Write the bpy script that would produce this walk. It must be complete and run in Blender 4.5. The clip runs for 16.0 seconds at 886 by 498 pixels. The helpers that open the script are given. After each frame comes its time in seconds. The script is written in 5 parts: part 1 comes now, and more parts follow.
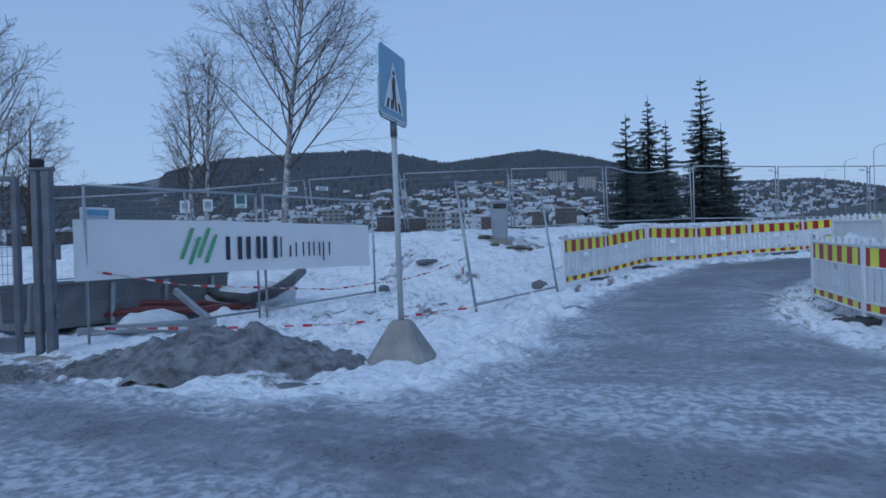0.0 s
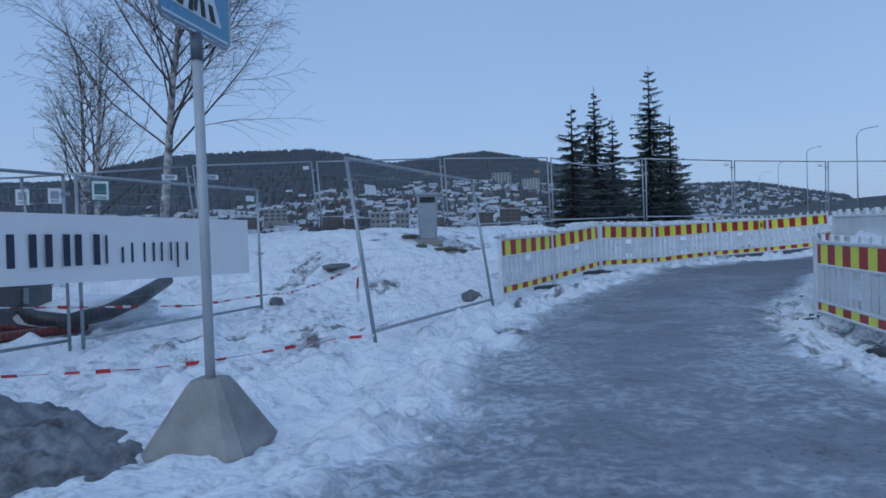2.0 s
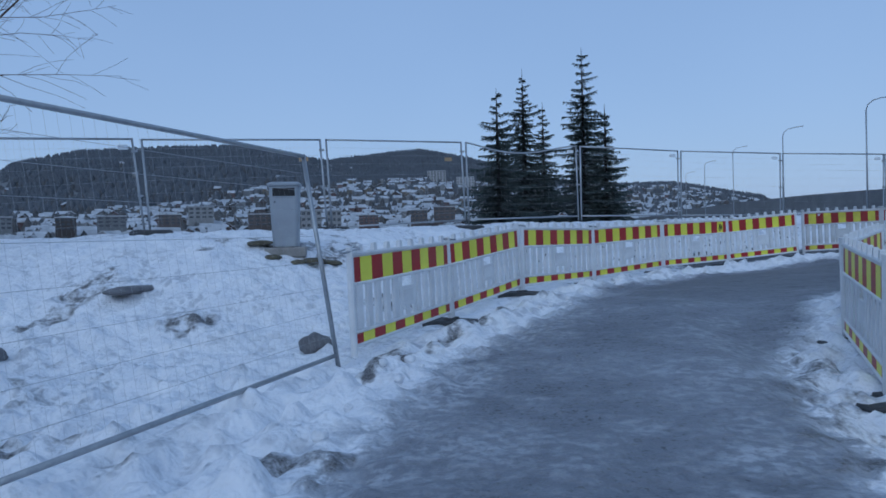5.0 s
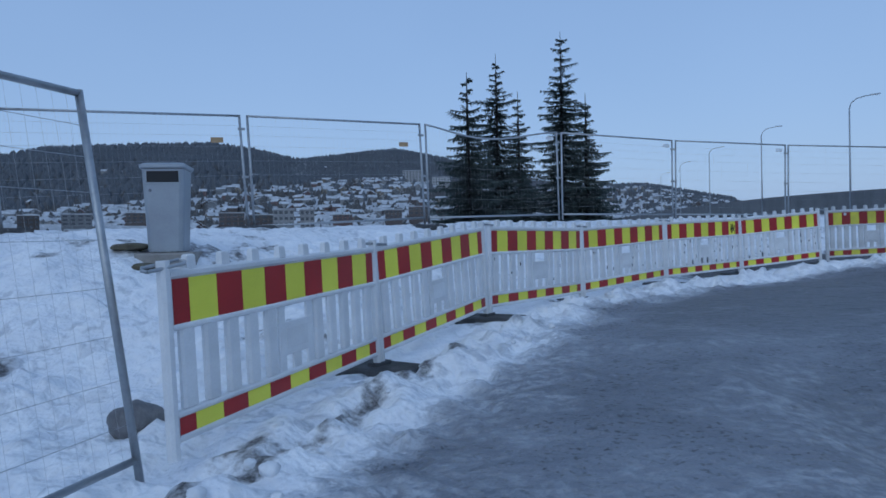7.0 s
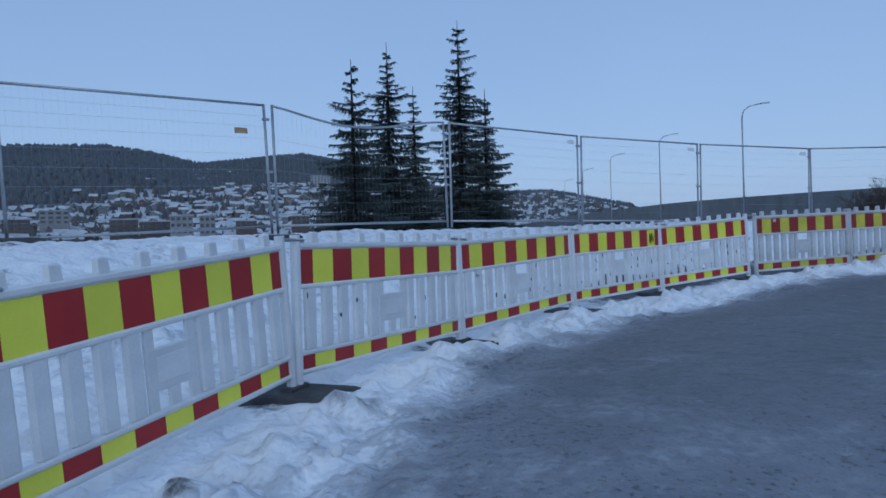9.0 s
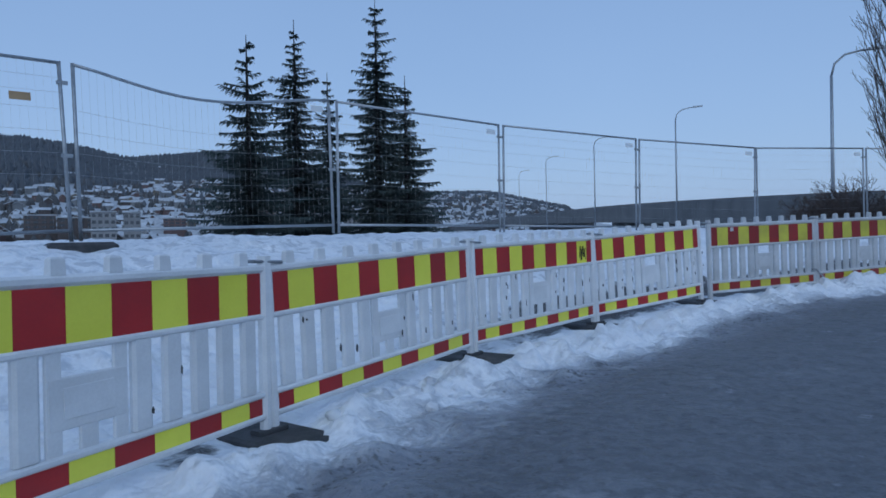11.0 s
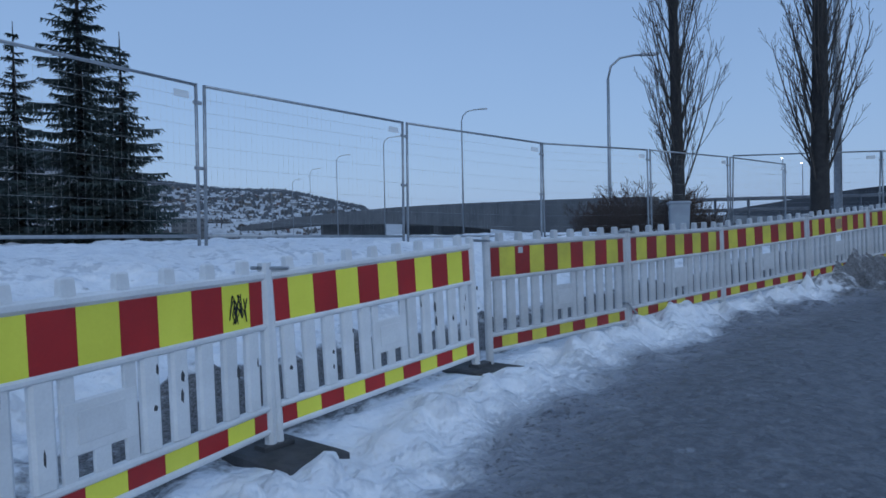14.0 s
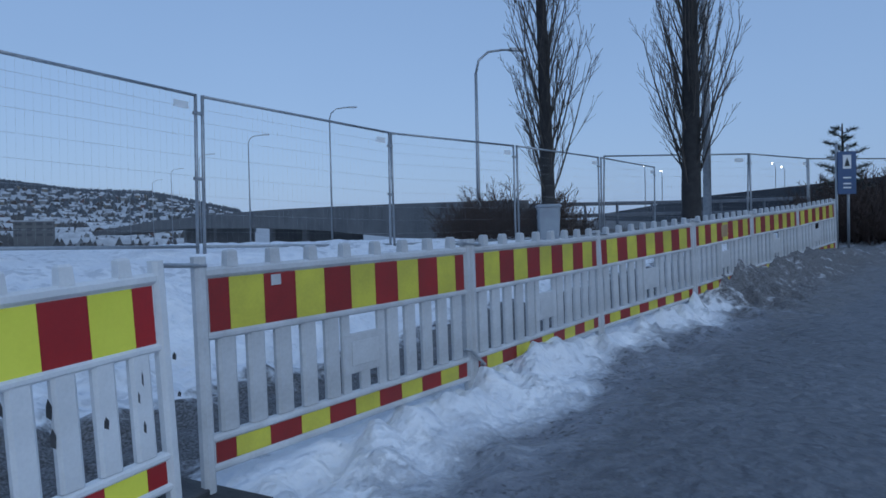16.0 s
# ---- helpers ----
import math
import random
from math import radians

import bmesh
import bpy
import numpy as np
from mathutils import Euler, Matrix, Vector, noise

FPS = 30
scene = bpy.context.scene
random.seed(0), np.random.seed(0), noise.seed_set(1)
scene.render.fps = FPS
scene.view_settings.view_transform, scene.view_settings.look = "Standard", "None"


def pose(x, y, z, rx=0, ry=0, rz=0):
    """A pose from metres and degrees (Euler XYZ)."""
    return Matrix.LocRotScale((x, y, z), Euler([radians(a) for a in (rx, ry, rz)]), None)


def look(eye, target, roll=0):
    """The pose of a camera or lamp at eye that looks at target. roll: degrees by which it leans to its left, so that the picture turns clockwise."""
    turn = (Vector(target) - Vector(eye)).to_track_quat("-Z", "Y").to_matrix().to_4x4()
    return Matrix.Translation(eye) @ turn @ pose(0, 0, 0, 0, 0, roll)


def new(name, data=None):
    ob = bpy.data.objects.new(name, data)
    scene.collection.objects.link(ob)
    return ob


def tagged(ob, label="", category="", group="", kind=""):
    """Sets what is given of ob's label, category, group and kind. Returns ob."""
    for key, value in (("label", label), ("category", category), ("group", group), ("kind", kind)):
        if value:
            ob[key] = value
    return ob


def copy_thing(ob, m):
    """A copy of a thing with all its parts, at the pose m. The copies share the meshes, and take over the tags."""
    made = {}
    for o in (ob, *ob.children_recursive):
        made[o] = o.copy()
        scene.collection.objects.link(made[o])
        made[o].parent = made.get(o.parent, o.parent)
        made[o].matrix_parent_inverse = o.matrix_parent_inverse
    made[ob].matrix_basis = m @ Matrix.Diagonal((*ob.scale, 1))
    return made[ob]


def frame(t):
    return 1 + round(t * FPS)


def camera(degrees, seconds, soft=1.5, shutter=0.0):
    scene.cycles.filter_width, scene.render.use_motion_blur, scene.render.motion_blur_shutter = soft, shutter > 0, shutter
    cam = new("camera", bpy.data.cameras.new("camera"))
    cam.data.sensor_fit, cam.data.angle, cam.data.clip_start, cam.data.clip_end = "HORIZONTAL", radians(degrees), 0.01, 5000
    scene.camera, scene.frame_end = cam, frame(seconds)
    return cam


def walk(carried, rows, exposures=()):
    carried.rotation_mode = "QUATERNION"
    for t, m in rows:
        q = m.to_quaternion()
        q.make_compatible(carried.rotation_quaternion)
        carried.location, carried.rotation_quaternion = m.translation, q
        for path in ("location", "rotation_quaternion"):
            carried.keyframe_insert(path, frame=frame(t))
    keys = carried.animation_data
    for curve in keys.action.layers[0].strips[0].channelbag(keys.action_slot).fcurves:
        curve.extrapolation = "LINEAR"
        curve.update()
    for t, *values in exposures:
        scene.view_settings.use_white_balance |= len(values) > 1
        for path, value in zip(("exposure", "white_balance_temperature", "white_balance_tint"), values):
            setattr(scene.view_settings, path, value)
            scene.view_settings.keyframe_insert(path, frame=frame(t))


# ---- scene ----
cam = camera(69.0, 16.0, 1.65)
PATH = [
    (0, (4.525, 0.779, 1.216), (3.832, 2.655, 1.201), -1.6),
    (0.5, (4.428, 1.455, 1.239), (3.763, 3.341, 1.225), -1.7),
    (1, (4.278, 2.143, 1.216), (3.642, 4.039, 1.2), -1.6),
    (1.5, (4.248, 2.879, 1.208), (3.678, 4.796, 1.191), -1.6),
    (2, (4.17, 3.56, 1.207), (3.637, 5.488, 1.189), -1.6),
    (2.5, (4.206, 4.254, 1.232), (3.72, 6.194, 1.207), -1.5),
    (3, (4.222, 4.892, 1.256), (3.793, 6.845, 1.229), -1.4),
    (3.5, (4.248, 5.573, 1.256), (3.851, 7.533, 1.23), -1.5),
    (6, (4.15, 8.923, 1.416), (3.834, 10.897, 1.384), -1.5),
    (6.5, (4.08, 9.595, 1.392), (3.775, 11.572, 1.361), -1.4),
    (7, (4.196, 10.257, 1.387), (3.933, 12.24, 1.355), -1.4),
    (7.5, (4.302, 10.878, 1.397), (4.114, 12.869, 1.365), -1.5),
    (8, (4.387, 11.652, 1.408), (4.248, 13.647, 1.381), -1.5),
    (8.5, (4.543, 12.338, 1.443), (4.486, 14.338, 1.422), -1.7),
    (11, (5.548, 15.348, 1.605), (5.75, 17.338, 1.579), -1.3),
    (11.5, (5.837, 15.917, 1.638), (6.143, 17.893, 1.608), -1.3),
    (12, (6.185, 16.448, 1.7), (6.697, 18.381, 1.667), -1.3),
    (12.5, (6.423, 16.982, 1.727), (7.085, 18.869, 1.691), -1.2),
    (13, (6.715, 17.484, 1.754), (7.443, 19.346, 1.721), -1.2),
    (13.5, (6.945, 18.09, 1.749), (7.684, 19.949, 1.716), -1.1),
    (14, (7.359, 18.597, 1.792), (8.162, 20.429, 1.752), -1.2),
    (14.5, (7.719, 19.097, 1.765), (8.576, 20.904, 1.733), -1.3),
    (15, (8.151, 19.504, 1.78), (9.106, 21.261, 1.741), -1.1),
    (15.5, (8.569, 19.839, 1.829), (9.648, 21.522, 1.79), -1.2),
    (16, (9.026, 20.262, 1.844), (10.152, 21.915, 1.809), -1.3),
]
walk(cam, [(t, look(eye, target, roll)) for t, eye, target, roll in PATH], [(0, 0.05), (3.5, -0.03), (8, 0.0), (12, -0.05), (16, -0.10)])

# ---- world, light ----
world = bpy.data.worlds.new("dusk")
scene.world = world
world.use_nodes = True
wn, wl = world.node_tree.nodes, world.node_tree.links
wn.clear()
sky = wn.new("ShaderNodeTexSky")
sky.sky_type, sky.sun_disc = "NISHITA", False
sky.sun_elevation, sky.sun_rotation = radians(38), radians(187)
sky.air_density, sky.dust_density, sky.ozone_density = 1.2, 2.0, 2.0
bg_sky, bg_cloud, both, wout = wn.new("ShaderNodeBackground"), wn.new("ShaderNodeBackground"), wn.new("ShaderNodeAddShader"), wn.new("ShaderNodeOutputWorld")
bg_sky.inputs["Strength"].default_value = 0.03
bg_cloud.inputs["Color"].default_value = (0.238, 0.392, 0.665, 1)      # even winter cloud at dusk
bg_cloud.inputs["Strength"].default_value = 0.92
wtc, wno, wmix = wn.new("ShaderNodeTexCoord"), wn.new("ShaderNodeTexNoise"), wn.new("ShaderNodeMix")
wno.inputs["Scale"].default_value, wno.inputs["Detail"].default_value = 2.2, 3
wmix.data_type = "RGBA"
wmix.inputs[6].default_value, wmix.inputs[7].default_value = (0.222, 0.368, 0.645, 1), (0.268, 0.424, 0.715, 1)
wl.new(wtc.outputs["Generated"], wno.inputs["Vector"])
wl.new(wno.outputs["Fac"], wmix.inputs[0])
wsep, wup, wdeep = wn.new("ShaderNodeSeparateXYZ"), wn.new("ShaderNodeMapRange"), wn.new("ShaderNodeMix")
wup.inputs["From Min"].default_value, wup.inputs["From Max"].default_value = 0.0, 0.55
wdeep.data_type, wdeep.blend_type = "RGBA", "MULTIPLY"
wdeep.inputs[7].default_value = (0.80, 0.84, 0.88, 1)
wl.new(wtc.outputs["Generated"], wsep.inputs[0])
wl.new(wsep.outputs["Z"], wup.inputs["Value"])
wl.new(wup.outputs[0], wdeep.inputs[0])
wl.new(wmix.outputs[2], wdeep.inputs[6])
wl.new(wdeep.outputs[2], bg_cloud.inputs["Color"])
wl.new(sky.outputs[0], bg_sky.inputs["Color"])
wl.new(bg_sky.outputs[0], both.inputs[0])
wl.new(bg_cloud.outputs[0], both.inputs[1])
wl.new(both.outputs[0], wout.inputs["Surface"])
sun = new("sun", bpy.data.lights.new("sun", "SUN"))
sun.data.energy, sun.data.angle, sun.data.color = 0.45, radians(50), (0.48, 0.75, 1.0)
sun.matrix_world = look((-2.5, -20, 15.8), (0, 0, 0))


# ---- materials ----
def mat(name, col, rough=0.6, metal=0.0, col2=None, scale=6.0, fine=60.0, bump=0.15, vary=0.0, spec=0.5):
    """A surface with colour drift at two scales, fine relief, and a shade of its own for each object."""
    m = bpy.data.materials.new(name)
    m.use_nodes = True
    n, l = m.node_tree.nodes, m.node_tree.links
    b = n["Principled BSDF"]
    b.inputs["Metallic"].default_value, b.inputs["Specular IOR Level"].default_value = metal, spec
    tc = n.new("ShaderNodeTexCoord")
    big, small, mixc, mixf = n.new("ShaderNodeTexNoise"), n.new("ShaderNodeTexNoise"), n.new("ShaderNodeMix"), n.new("ShaderNodeMath")
    for t, s in ((big, scale), (small, fine)):
        t.inputs["Scale"].default_value, t.inputs["Detail"].default_value = s, 4
        l.new(tc.outputs["Object"], t.inputs["Vector"])
    mixf.operation = "MULTIPLY_ADD"
    l.new(big.outputs["Fac"], mixf.inputs[0])
    mixf.inputs[1].default_value = 0.75
    sm = n.new("ShaderNodeMath")
    sm.operation, sm.inputs[1].default_value = "MULTIPLY", 0.25
    l.new(small.outputs["Fac"], sm.inputs[0])
    l.new(sm.outputs[0], mixf.inputs[2])
    ramp = n.new("ShaderNodeValToRGB")
    ramp.color_ramp.elements[0].position, ramp.color_ramp.elements[1].position = 0.34, 0.66
    c2 = col2 or tuple(c * 0.72 for c in col)
    ramp.color_ramp.elements[0].color, ramp.color_ramp.elements[1].color = (*c2, 1), (*col, 1)
    l.new(mixf.outputs[0], ramp.inputs["Fac"])
    hue = n.new("ShaderNodeHueSaturation")
    l.new(ramp.outputs["Color"], hue.inputs["Color"])
    info, mr = n.new("ShaderNodeObjectInfo"), n.new("ShaderNodeMapRange")
    mr.inputs["To Min"].default_value, mr.inputs["To Max"].default_value = 1 - vary, 1 + vary
    l.new(info.outputs["Random"], mr.inputs["Value"])
    l.new(mr.outputs[0], hue.inputs["Value"])
    l.new(hue.outputs[0], b.inputs["Base Color"])
    rr = n.new("ShaderNodeMapRange")
    rr.inputs["To Min"].default_value, rr.inputs["To Max"].default_value = max(rough - 0.12, 0.02), min(rough + 0.12, 1)
    l.new(big.outputs["Fac"], rr.inputs["Value"])
    l.new(rr.outputs[0], b.inputs["Roughness"])
    if bump:
        bp = n.new("ShaderNodeBump")
        bp.inputs["Strength"].default_value, bp.inputs["Distance"].default_value = bump, 0.01
        l.new(small.outputs["Fac"], bp.inputs["Height"])
        l.new(bp.outputs[0], b.inputs["Normal"])
    return m


WHITE = mat("white_plastic", (0.78, 0.79, 0.80), 0.45, 0, (0.64, 0.65, 0.66), 5, 80, 0.08, 0.06)
DULLWHITE = mat("dirty_white_plastic", (0.62, 0.63, 0.645), 0.55, 0, (0.44, 0.445, 0.45), 4, 60, 0.10, 0.06)
YELLOW = mat("yellow_film", (0.86, 0.83, 0.09), 0.35, 0, (0.78, 0.74, 0.07), 4, 60, 0.03, 0.08)
RED = mat("red_film", (0.46, 0.022, 0.022), 0.38, 0, (0.36, 0.018, 0.020), 4, 60, 0.03, 0.10)
DULLYELLOW = mat("dirty_yellow_film", (0.66, 0.60, 0.07), 0.45, 0, (0.50, 0.44, 0.06), 5, 60, 0.05, 0.08)
DULLRED = mat("dirty_red_film", (0.34, 0.022, 0.020), 0.45, 0, (0.24, 0.020, 0.018), 5, 60, 0.05, 0.10)
RUBBER = mat("black_rubber", (0.035, 0.037, 0.04), 0.75, 0, (0.08, 0.08, 0.085), 9, 120, 0.4)
STEEL = mat("galvanised_steel", (0.42, 0.44, 0.46), 0.45, 0.75, (0.30, 0.32, 0.34), 14, 90, 0.05, 0.08)
POLE = mat("painted_steel", (0.50, 0.52, 0.54), 0.5, 0.1, (0.40, 0.42, 0.44), 6, 70, 0.05)
GATE = mat("gate_paint", (0.16, 0.18, 0.21), 0.45, 0.3, (0.10, 0.115, 0.14), 5, 60, 0.05)
CONCRETE = mat("concrete", (0.36, 0.34, 0.32), 0.85, 0, (0.22, 0.21, 0.20), 5, 70, 0.4)
BRIDGE = mat("bridge_concrete", (0.17, 0.165, 0.16), 0.9, 0, (0.10, 0.10, 0.10), 0.6, 8, 0.2)
DARKSTEEL = mat("bridge_steel", (0.045, 0.05, 0.06), 0.6, 0.2, (0.03, 0.032, 0.04), 1, 12, 0.1)
BANNER = mat("banner_fabric", (0.80, 0.80, 0.80), 0.6, 0, (0.72, 0.72, 0.73), 1.5, 120, 0.05)
INK = mat("navy_print", (0.025, 0.03, 0.06), 0.6, 0, (0.035, 0.04, 0.07))
GREEN = mat("green_print", (0.10, 0.40, 0.20), 0.6, 0, (0.08, 0.34, 0.17))
BLUE = mat("sign_blue", (0.13, 0.34, 0.50), 0.3, 0, (0.10, 0.29, 0.45), 3, 40, 0.02)
SIGNWHITE = mat("sign_white", (0.75, 0.77, 0.78), 0.3, 0, (0.66, 0.69, 0.70), 3, 40, 0.02)
BLACK = mat("black_print", (0.02, 0.02, 0.022), 0.5)
TAPERED = mat("tape_red", (0.55, 0.025, 0.03), 0.4, 0, None, 8, 60, 0.05)
TAPEWHITE = mat("tape_white", (0.75, 0.75, 0.75), 0.4, 0, None, 8, 60, 0.05)
BIN = mat("bin_grey", (0.34, 0.38, 0.42), 0.4, 0.3, (0.27, 0.30, 0.34), 3, 60, 0.05)
DARK = mat("dark_opening", (0.015, 0.015, 0.018), 0.7)
BARKBIRCH = mat("birch_bark", (0.60, 0.58, 0.56), 0.8, 0, (0.06, 0.05, 0.05), 7, 50, 0.3)
TWIG = mat("birch_twig", (0.09, 0.06, 0.05), 0.85, 0, (0.05, 0.035, 0.03), 5, 50, 0.2)
BARK = mat("poplar_bark", (0.046, 0.043, 0.043), 0.9, 0, (0.023, 0.021, 0.021), 9, 60, 0.6)
TWIGTAN = mat("poplar_twig", (0.080, 0.070, 0.063), 0.9, 0, (0.045, 0.039, 0.036), 5, 40, 0.2)
NEEDLE = mat("spruce_needles", (0.074, 0.098, 0.094), 0.8, 0, (0.036, 0.052, 0.050), 2.5, 20, 0.2, 0.15, 0.2)
# far trees: pale bluish haze is mixed into both colours
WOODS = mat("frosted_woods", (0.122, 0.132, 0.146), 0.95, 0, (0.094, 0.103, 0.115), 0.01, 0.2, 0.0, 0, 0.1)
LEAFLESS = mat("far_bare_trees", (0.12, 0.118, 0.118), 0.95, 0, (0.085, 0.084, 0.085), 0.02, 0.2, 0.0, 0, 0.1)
ROOF = mat("snowy_roof", (0.58, 0.60, 0.63), 0.8, 0, (0.30, 0.315, 0.335), 0.15, 2, 0.0, 0.1)
# far walls and window glass, muted by haze put into their colours
WALLS = [mat("house_wall_" + w, c, 0.85, 0, None, 0.3, 3, 0.0, 0.35) for w, c in (
    ("white", (0.36, 0.365, 0.37)), ("ochre", (0.20, 0.17, 0.135)), ("brown", (0.115, 0.095, 0.09)), ("grey", (0.18, 0.19, 0.20)), ("red", (0.13, 0.085, 0.08)))]
GLASS = mat("window_glass", (0.10, 0.11, 0.125), 0.2, 0, None, 0.5, 3, 0.0)
PIPE = mat("black_pipe", (0.03, 0.032, 0.036), 0.45, 0, (0.05, 0.05, 0.055))
REDHOSE = mat("red_hose", (0.16, 0.03, 0.03), 0.6)
TARP = mat("blue_tarp", (0.03, 0.07, 0.16), 0.5)
PALLETGREY = mat("grey_trough", (0.20, 0.205, 0.215), 0.8, 0, (0.12, 0.122, 0.128), 3, 40, 0.3)
STONE = mat("field_stone", (0.22, 0.22, 0.23), 0.85, 0, (0.10, 0.10, 0.11), 7, 50, 0.6)
GRASS = mat("dead_grass", (0.13, 0.115, 0.075), 0.9, 0, (0.07, 0.06, 0.045), 9, 60, 0.2)
AMBER = mat("amber_tag", (0.46, 0.30, 0.16), 0.5)
ORANGE = mat("orange_steel", (0.55, 0.16, 0.05), 0.5)
LAMPGLOW = bpy.data.materials.new("lit_lamp")
LAMPGLOW.use_nodes = True
LAMPGLOW.node_tree.nodes["Principled BSDF"].inputs["Emission Color"].default_value = (1.0, 0.97, 0.9, 1)
LAMPGLOW.node_tree.nodes["Principled BSDF"].inputs["Emission Strength"].default_value = 6


def ground_material(name):
    """Snow, trodden grey slush and dark gritty ice, mixed by the sheet's own 'ice' and 'grime' values and broken up by noise."""
    m = bpy.data.materials.new(name)
    m.use_nodes = True
    n, l = m.node_tree.nodes, m.node_tree.links
    b = n["Principled BSDF"]
    geo = n.new("ShaderNodeNewGeometry")

    def noise_at(scale, detail=5, stretch=(1, 1, 1), rough=0.55):
        mp, t = n.new("ShaderNodeMapping"), n.new("ShaderNodeTexNoise")
        mp.inputs["Scale"].default_value = stretch
        t.inputs["Scale"].default_value, t.inputs["Detail"].default_value, t.inputs["Roughness"].default_value = scale, detail, rough
        l.new(geo.outputs["Position"], mp.inputs["Vector"])
        l.new(mp.outputs[0], t.inputs["Vector"])
        return t.outputs["Fac"]

    def calc(op, a, c, d=None):
        k = n.new("ShaderNodeMath")
        k.operation = op
        for i, v in enumerate((a, c, d)):
            if v is None:
                continue
            if isinstance(v, (int, float)):
                k.inputs[i].default_value = v
            else:
                l.new(v, k.inputs[i])
        return k.outputs[0]

    def step(v, lo, hi):
        k = n.new("ShaderNodeMapRange")
        k.interpolation_type = "SMOOTHSTEP"
        k.inputs["From Min"].default_value, k.inputs["From Max"].default_value = lo, hi
        l.new(v, k.inputs["Value"])
        return k.outputs[0]

    def mixcol(f, a, c):
        k = n.new("ShaderNodeMix")
        k.data_type = "RGBA"
        l.new(f, k.inputs["Factor"])
        for i, v in (("A", a), ("B", c)):
            s = [q for q in k.inputs if q.name == i and q.type == "RGBA"][0]
            if isinstance(v, tuple):
                s.default_value = (*v, 1)
            else:
                l.new(v, s)
        return [q for q in k.outputs if q.type == "RGBA"][0]

    ice, grime, packed, floor = [n.new("ShaderNodeAttribute") for _ in range(4)]
    for a, nm in ((ice, "ice"), (grime, "grime"), (packed, "packed"), (floor, "wooded")):
        a.attribute_name = nm
    wide, mid, small, tiny = noise_at(0.8), noise_at(4.0, 6), noise_at(13, 6, rough=0.62), noise_at(60, 4)
    drag = noise_at(1.5, 8, (0.95, 1.1, 1), 0.60)
    streak = noise_at(1.1, 7, (0.75, 1.45, 1), 0.60)
    front = step(packed.outputs["Fac"], 0.5, 0.75)
    drag = calc("ADD", calc("MULTIPLY", drag, calc("SUBTRACT", 1.0, front)), calc("MULTIPLY", streak, front))
    chunk = noise_at(8, 2)
    snow = mixcol(step(mid, 0.35, 0.65), (0.76, 0.78, 0.82), (0.89, 0.90, 0.92))
    trodden = calc("MULTIPLY", step(wide, 0.42, 0.60), step(calc("ADD", calc("MULTIPLY", mid, 0.6), calc("MULTIPLY", chunk, 0.4)), 0.47, 0.60))
    snow = mixcol(calc("MULTIPLY", trodden, 0.62), snow, (0.40, 0.425, 0.475))
    snow = mixcol(calc("MULTIPLY", step(small, 0.60, 0.72), 0.22), snow, (0.36, 0.365, 0.38))
    # gritty ice, then darker wet ice, then packed pale snow
    slab = mixcol(step(wide, 0.30, 0.70), (0.150, 0.159, 0.184), (0.215, 0.227, 0.260))
    slab = mixcol(calc("MULTIPLY", step(mid, 0.42, 0.70), 0.45), slab, (0.24, 0.252, 0.285))
    slab = mixcol(calc("MULTIPLY", step(small, 0.54, 0.64), 0.5), slab, (0.085, 0.087, 0.095))
    slab = mixcol(calc("MULTIPLY", step(noise_at(26, 5, rough=0.65), 0.56, 0.64), 0.75), slab, (0.034, 0.034, 0.036))
    slab = mixcol(calc("MULTIPLY", step(noise_at(9, 6, rough=0.7), 0.63, 0.70), 0.6), slab, (0.33, 0.34, 0.36))
    slab = mixcol(calc("MULTIPLY", calc("SUBTRACT", 1.0, step(packed.outputs["Fac"], 0.22, 0.46)), 0.6), slab, mixcol(step(small, 0.42, 0.58), (0.046, 0.047, 0.051), (0.135, 0.139, 0.150)))
    pale = calc("ADD", calc("MULTIPLY", drag, 0.80), calc("MULTIPLY", small, 0.20))
    pale = step(calc("ADD", pale, calc("MULTIPLY", calc("SUBTRACT", packed.outputs["Fac"], 0.5), 0.34)), 0.44, 0.66)
    share = calc("ADD", 0.06, calc("MULTIPLY", packed.outputs["Fac"], 0.85))
    roadc = mixcol(calc("MULTIPLY", pale, share), slab, mixcol(step(small, 0.4, 0.62), (0.27, 0.283, 0.315), (0.60, 0.625, 0.67)))
    # ragged edge between snow and ice
    edge = calc("ADD", ice.outputs["Fac"], calc("MULTIPLY", calc("SUBTRACT", mid, 0.5), 1.0))
    edge = calc("ADD", edge, calc("MULTIPLY", calc("SUBTRACT", small, 0.5), 0.9))
    wet = step(edge, 0.22, 0.86)
    col = mixcol(wet, snow, roadc)
    # churned slush where the two meet
    slush = mixcol(step(calc("ADD", calc("MULTIPLY", small, 0.6), calc("MULTIPLY", chunk, 0.4)), 0.42, 0.60), (0.25, 0.265, 0.30), (0.66, 0.69, 0.74))
    col = mixcol(calc("MULTIPLY", calc("MULTIPLY", wet, calc("SUBTRACT", 1.0, wet)), 3.0), col, slush)
    dirt = step(calc("ADD", grime.outputs["Fac"], calc("ADD", calc("MULTIPLY", calc("SUBTRACT", mid, 0.5), 1.2), calc("MULTIPLY", calc("SUBTRACT", small, 0.5), 0.9))), 0.28, 0.75)
    dirtcol = mixcol(step(tiny, 0.35, 0.7), (0.085, 0.082, 0.083), (0.24, 0.24, 0.25))
    col = mixcol(dirt, col, dirtcol)
    # forest floor and far ground, with haze painted into both tones
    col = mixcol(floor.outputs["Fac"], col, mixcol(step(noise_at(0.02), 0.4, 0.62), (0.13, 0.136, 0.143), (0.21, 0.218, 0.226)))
    l.new(col, b.inputs["Base Color"])
    rough = n.new("ShaderNodeMapRange")
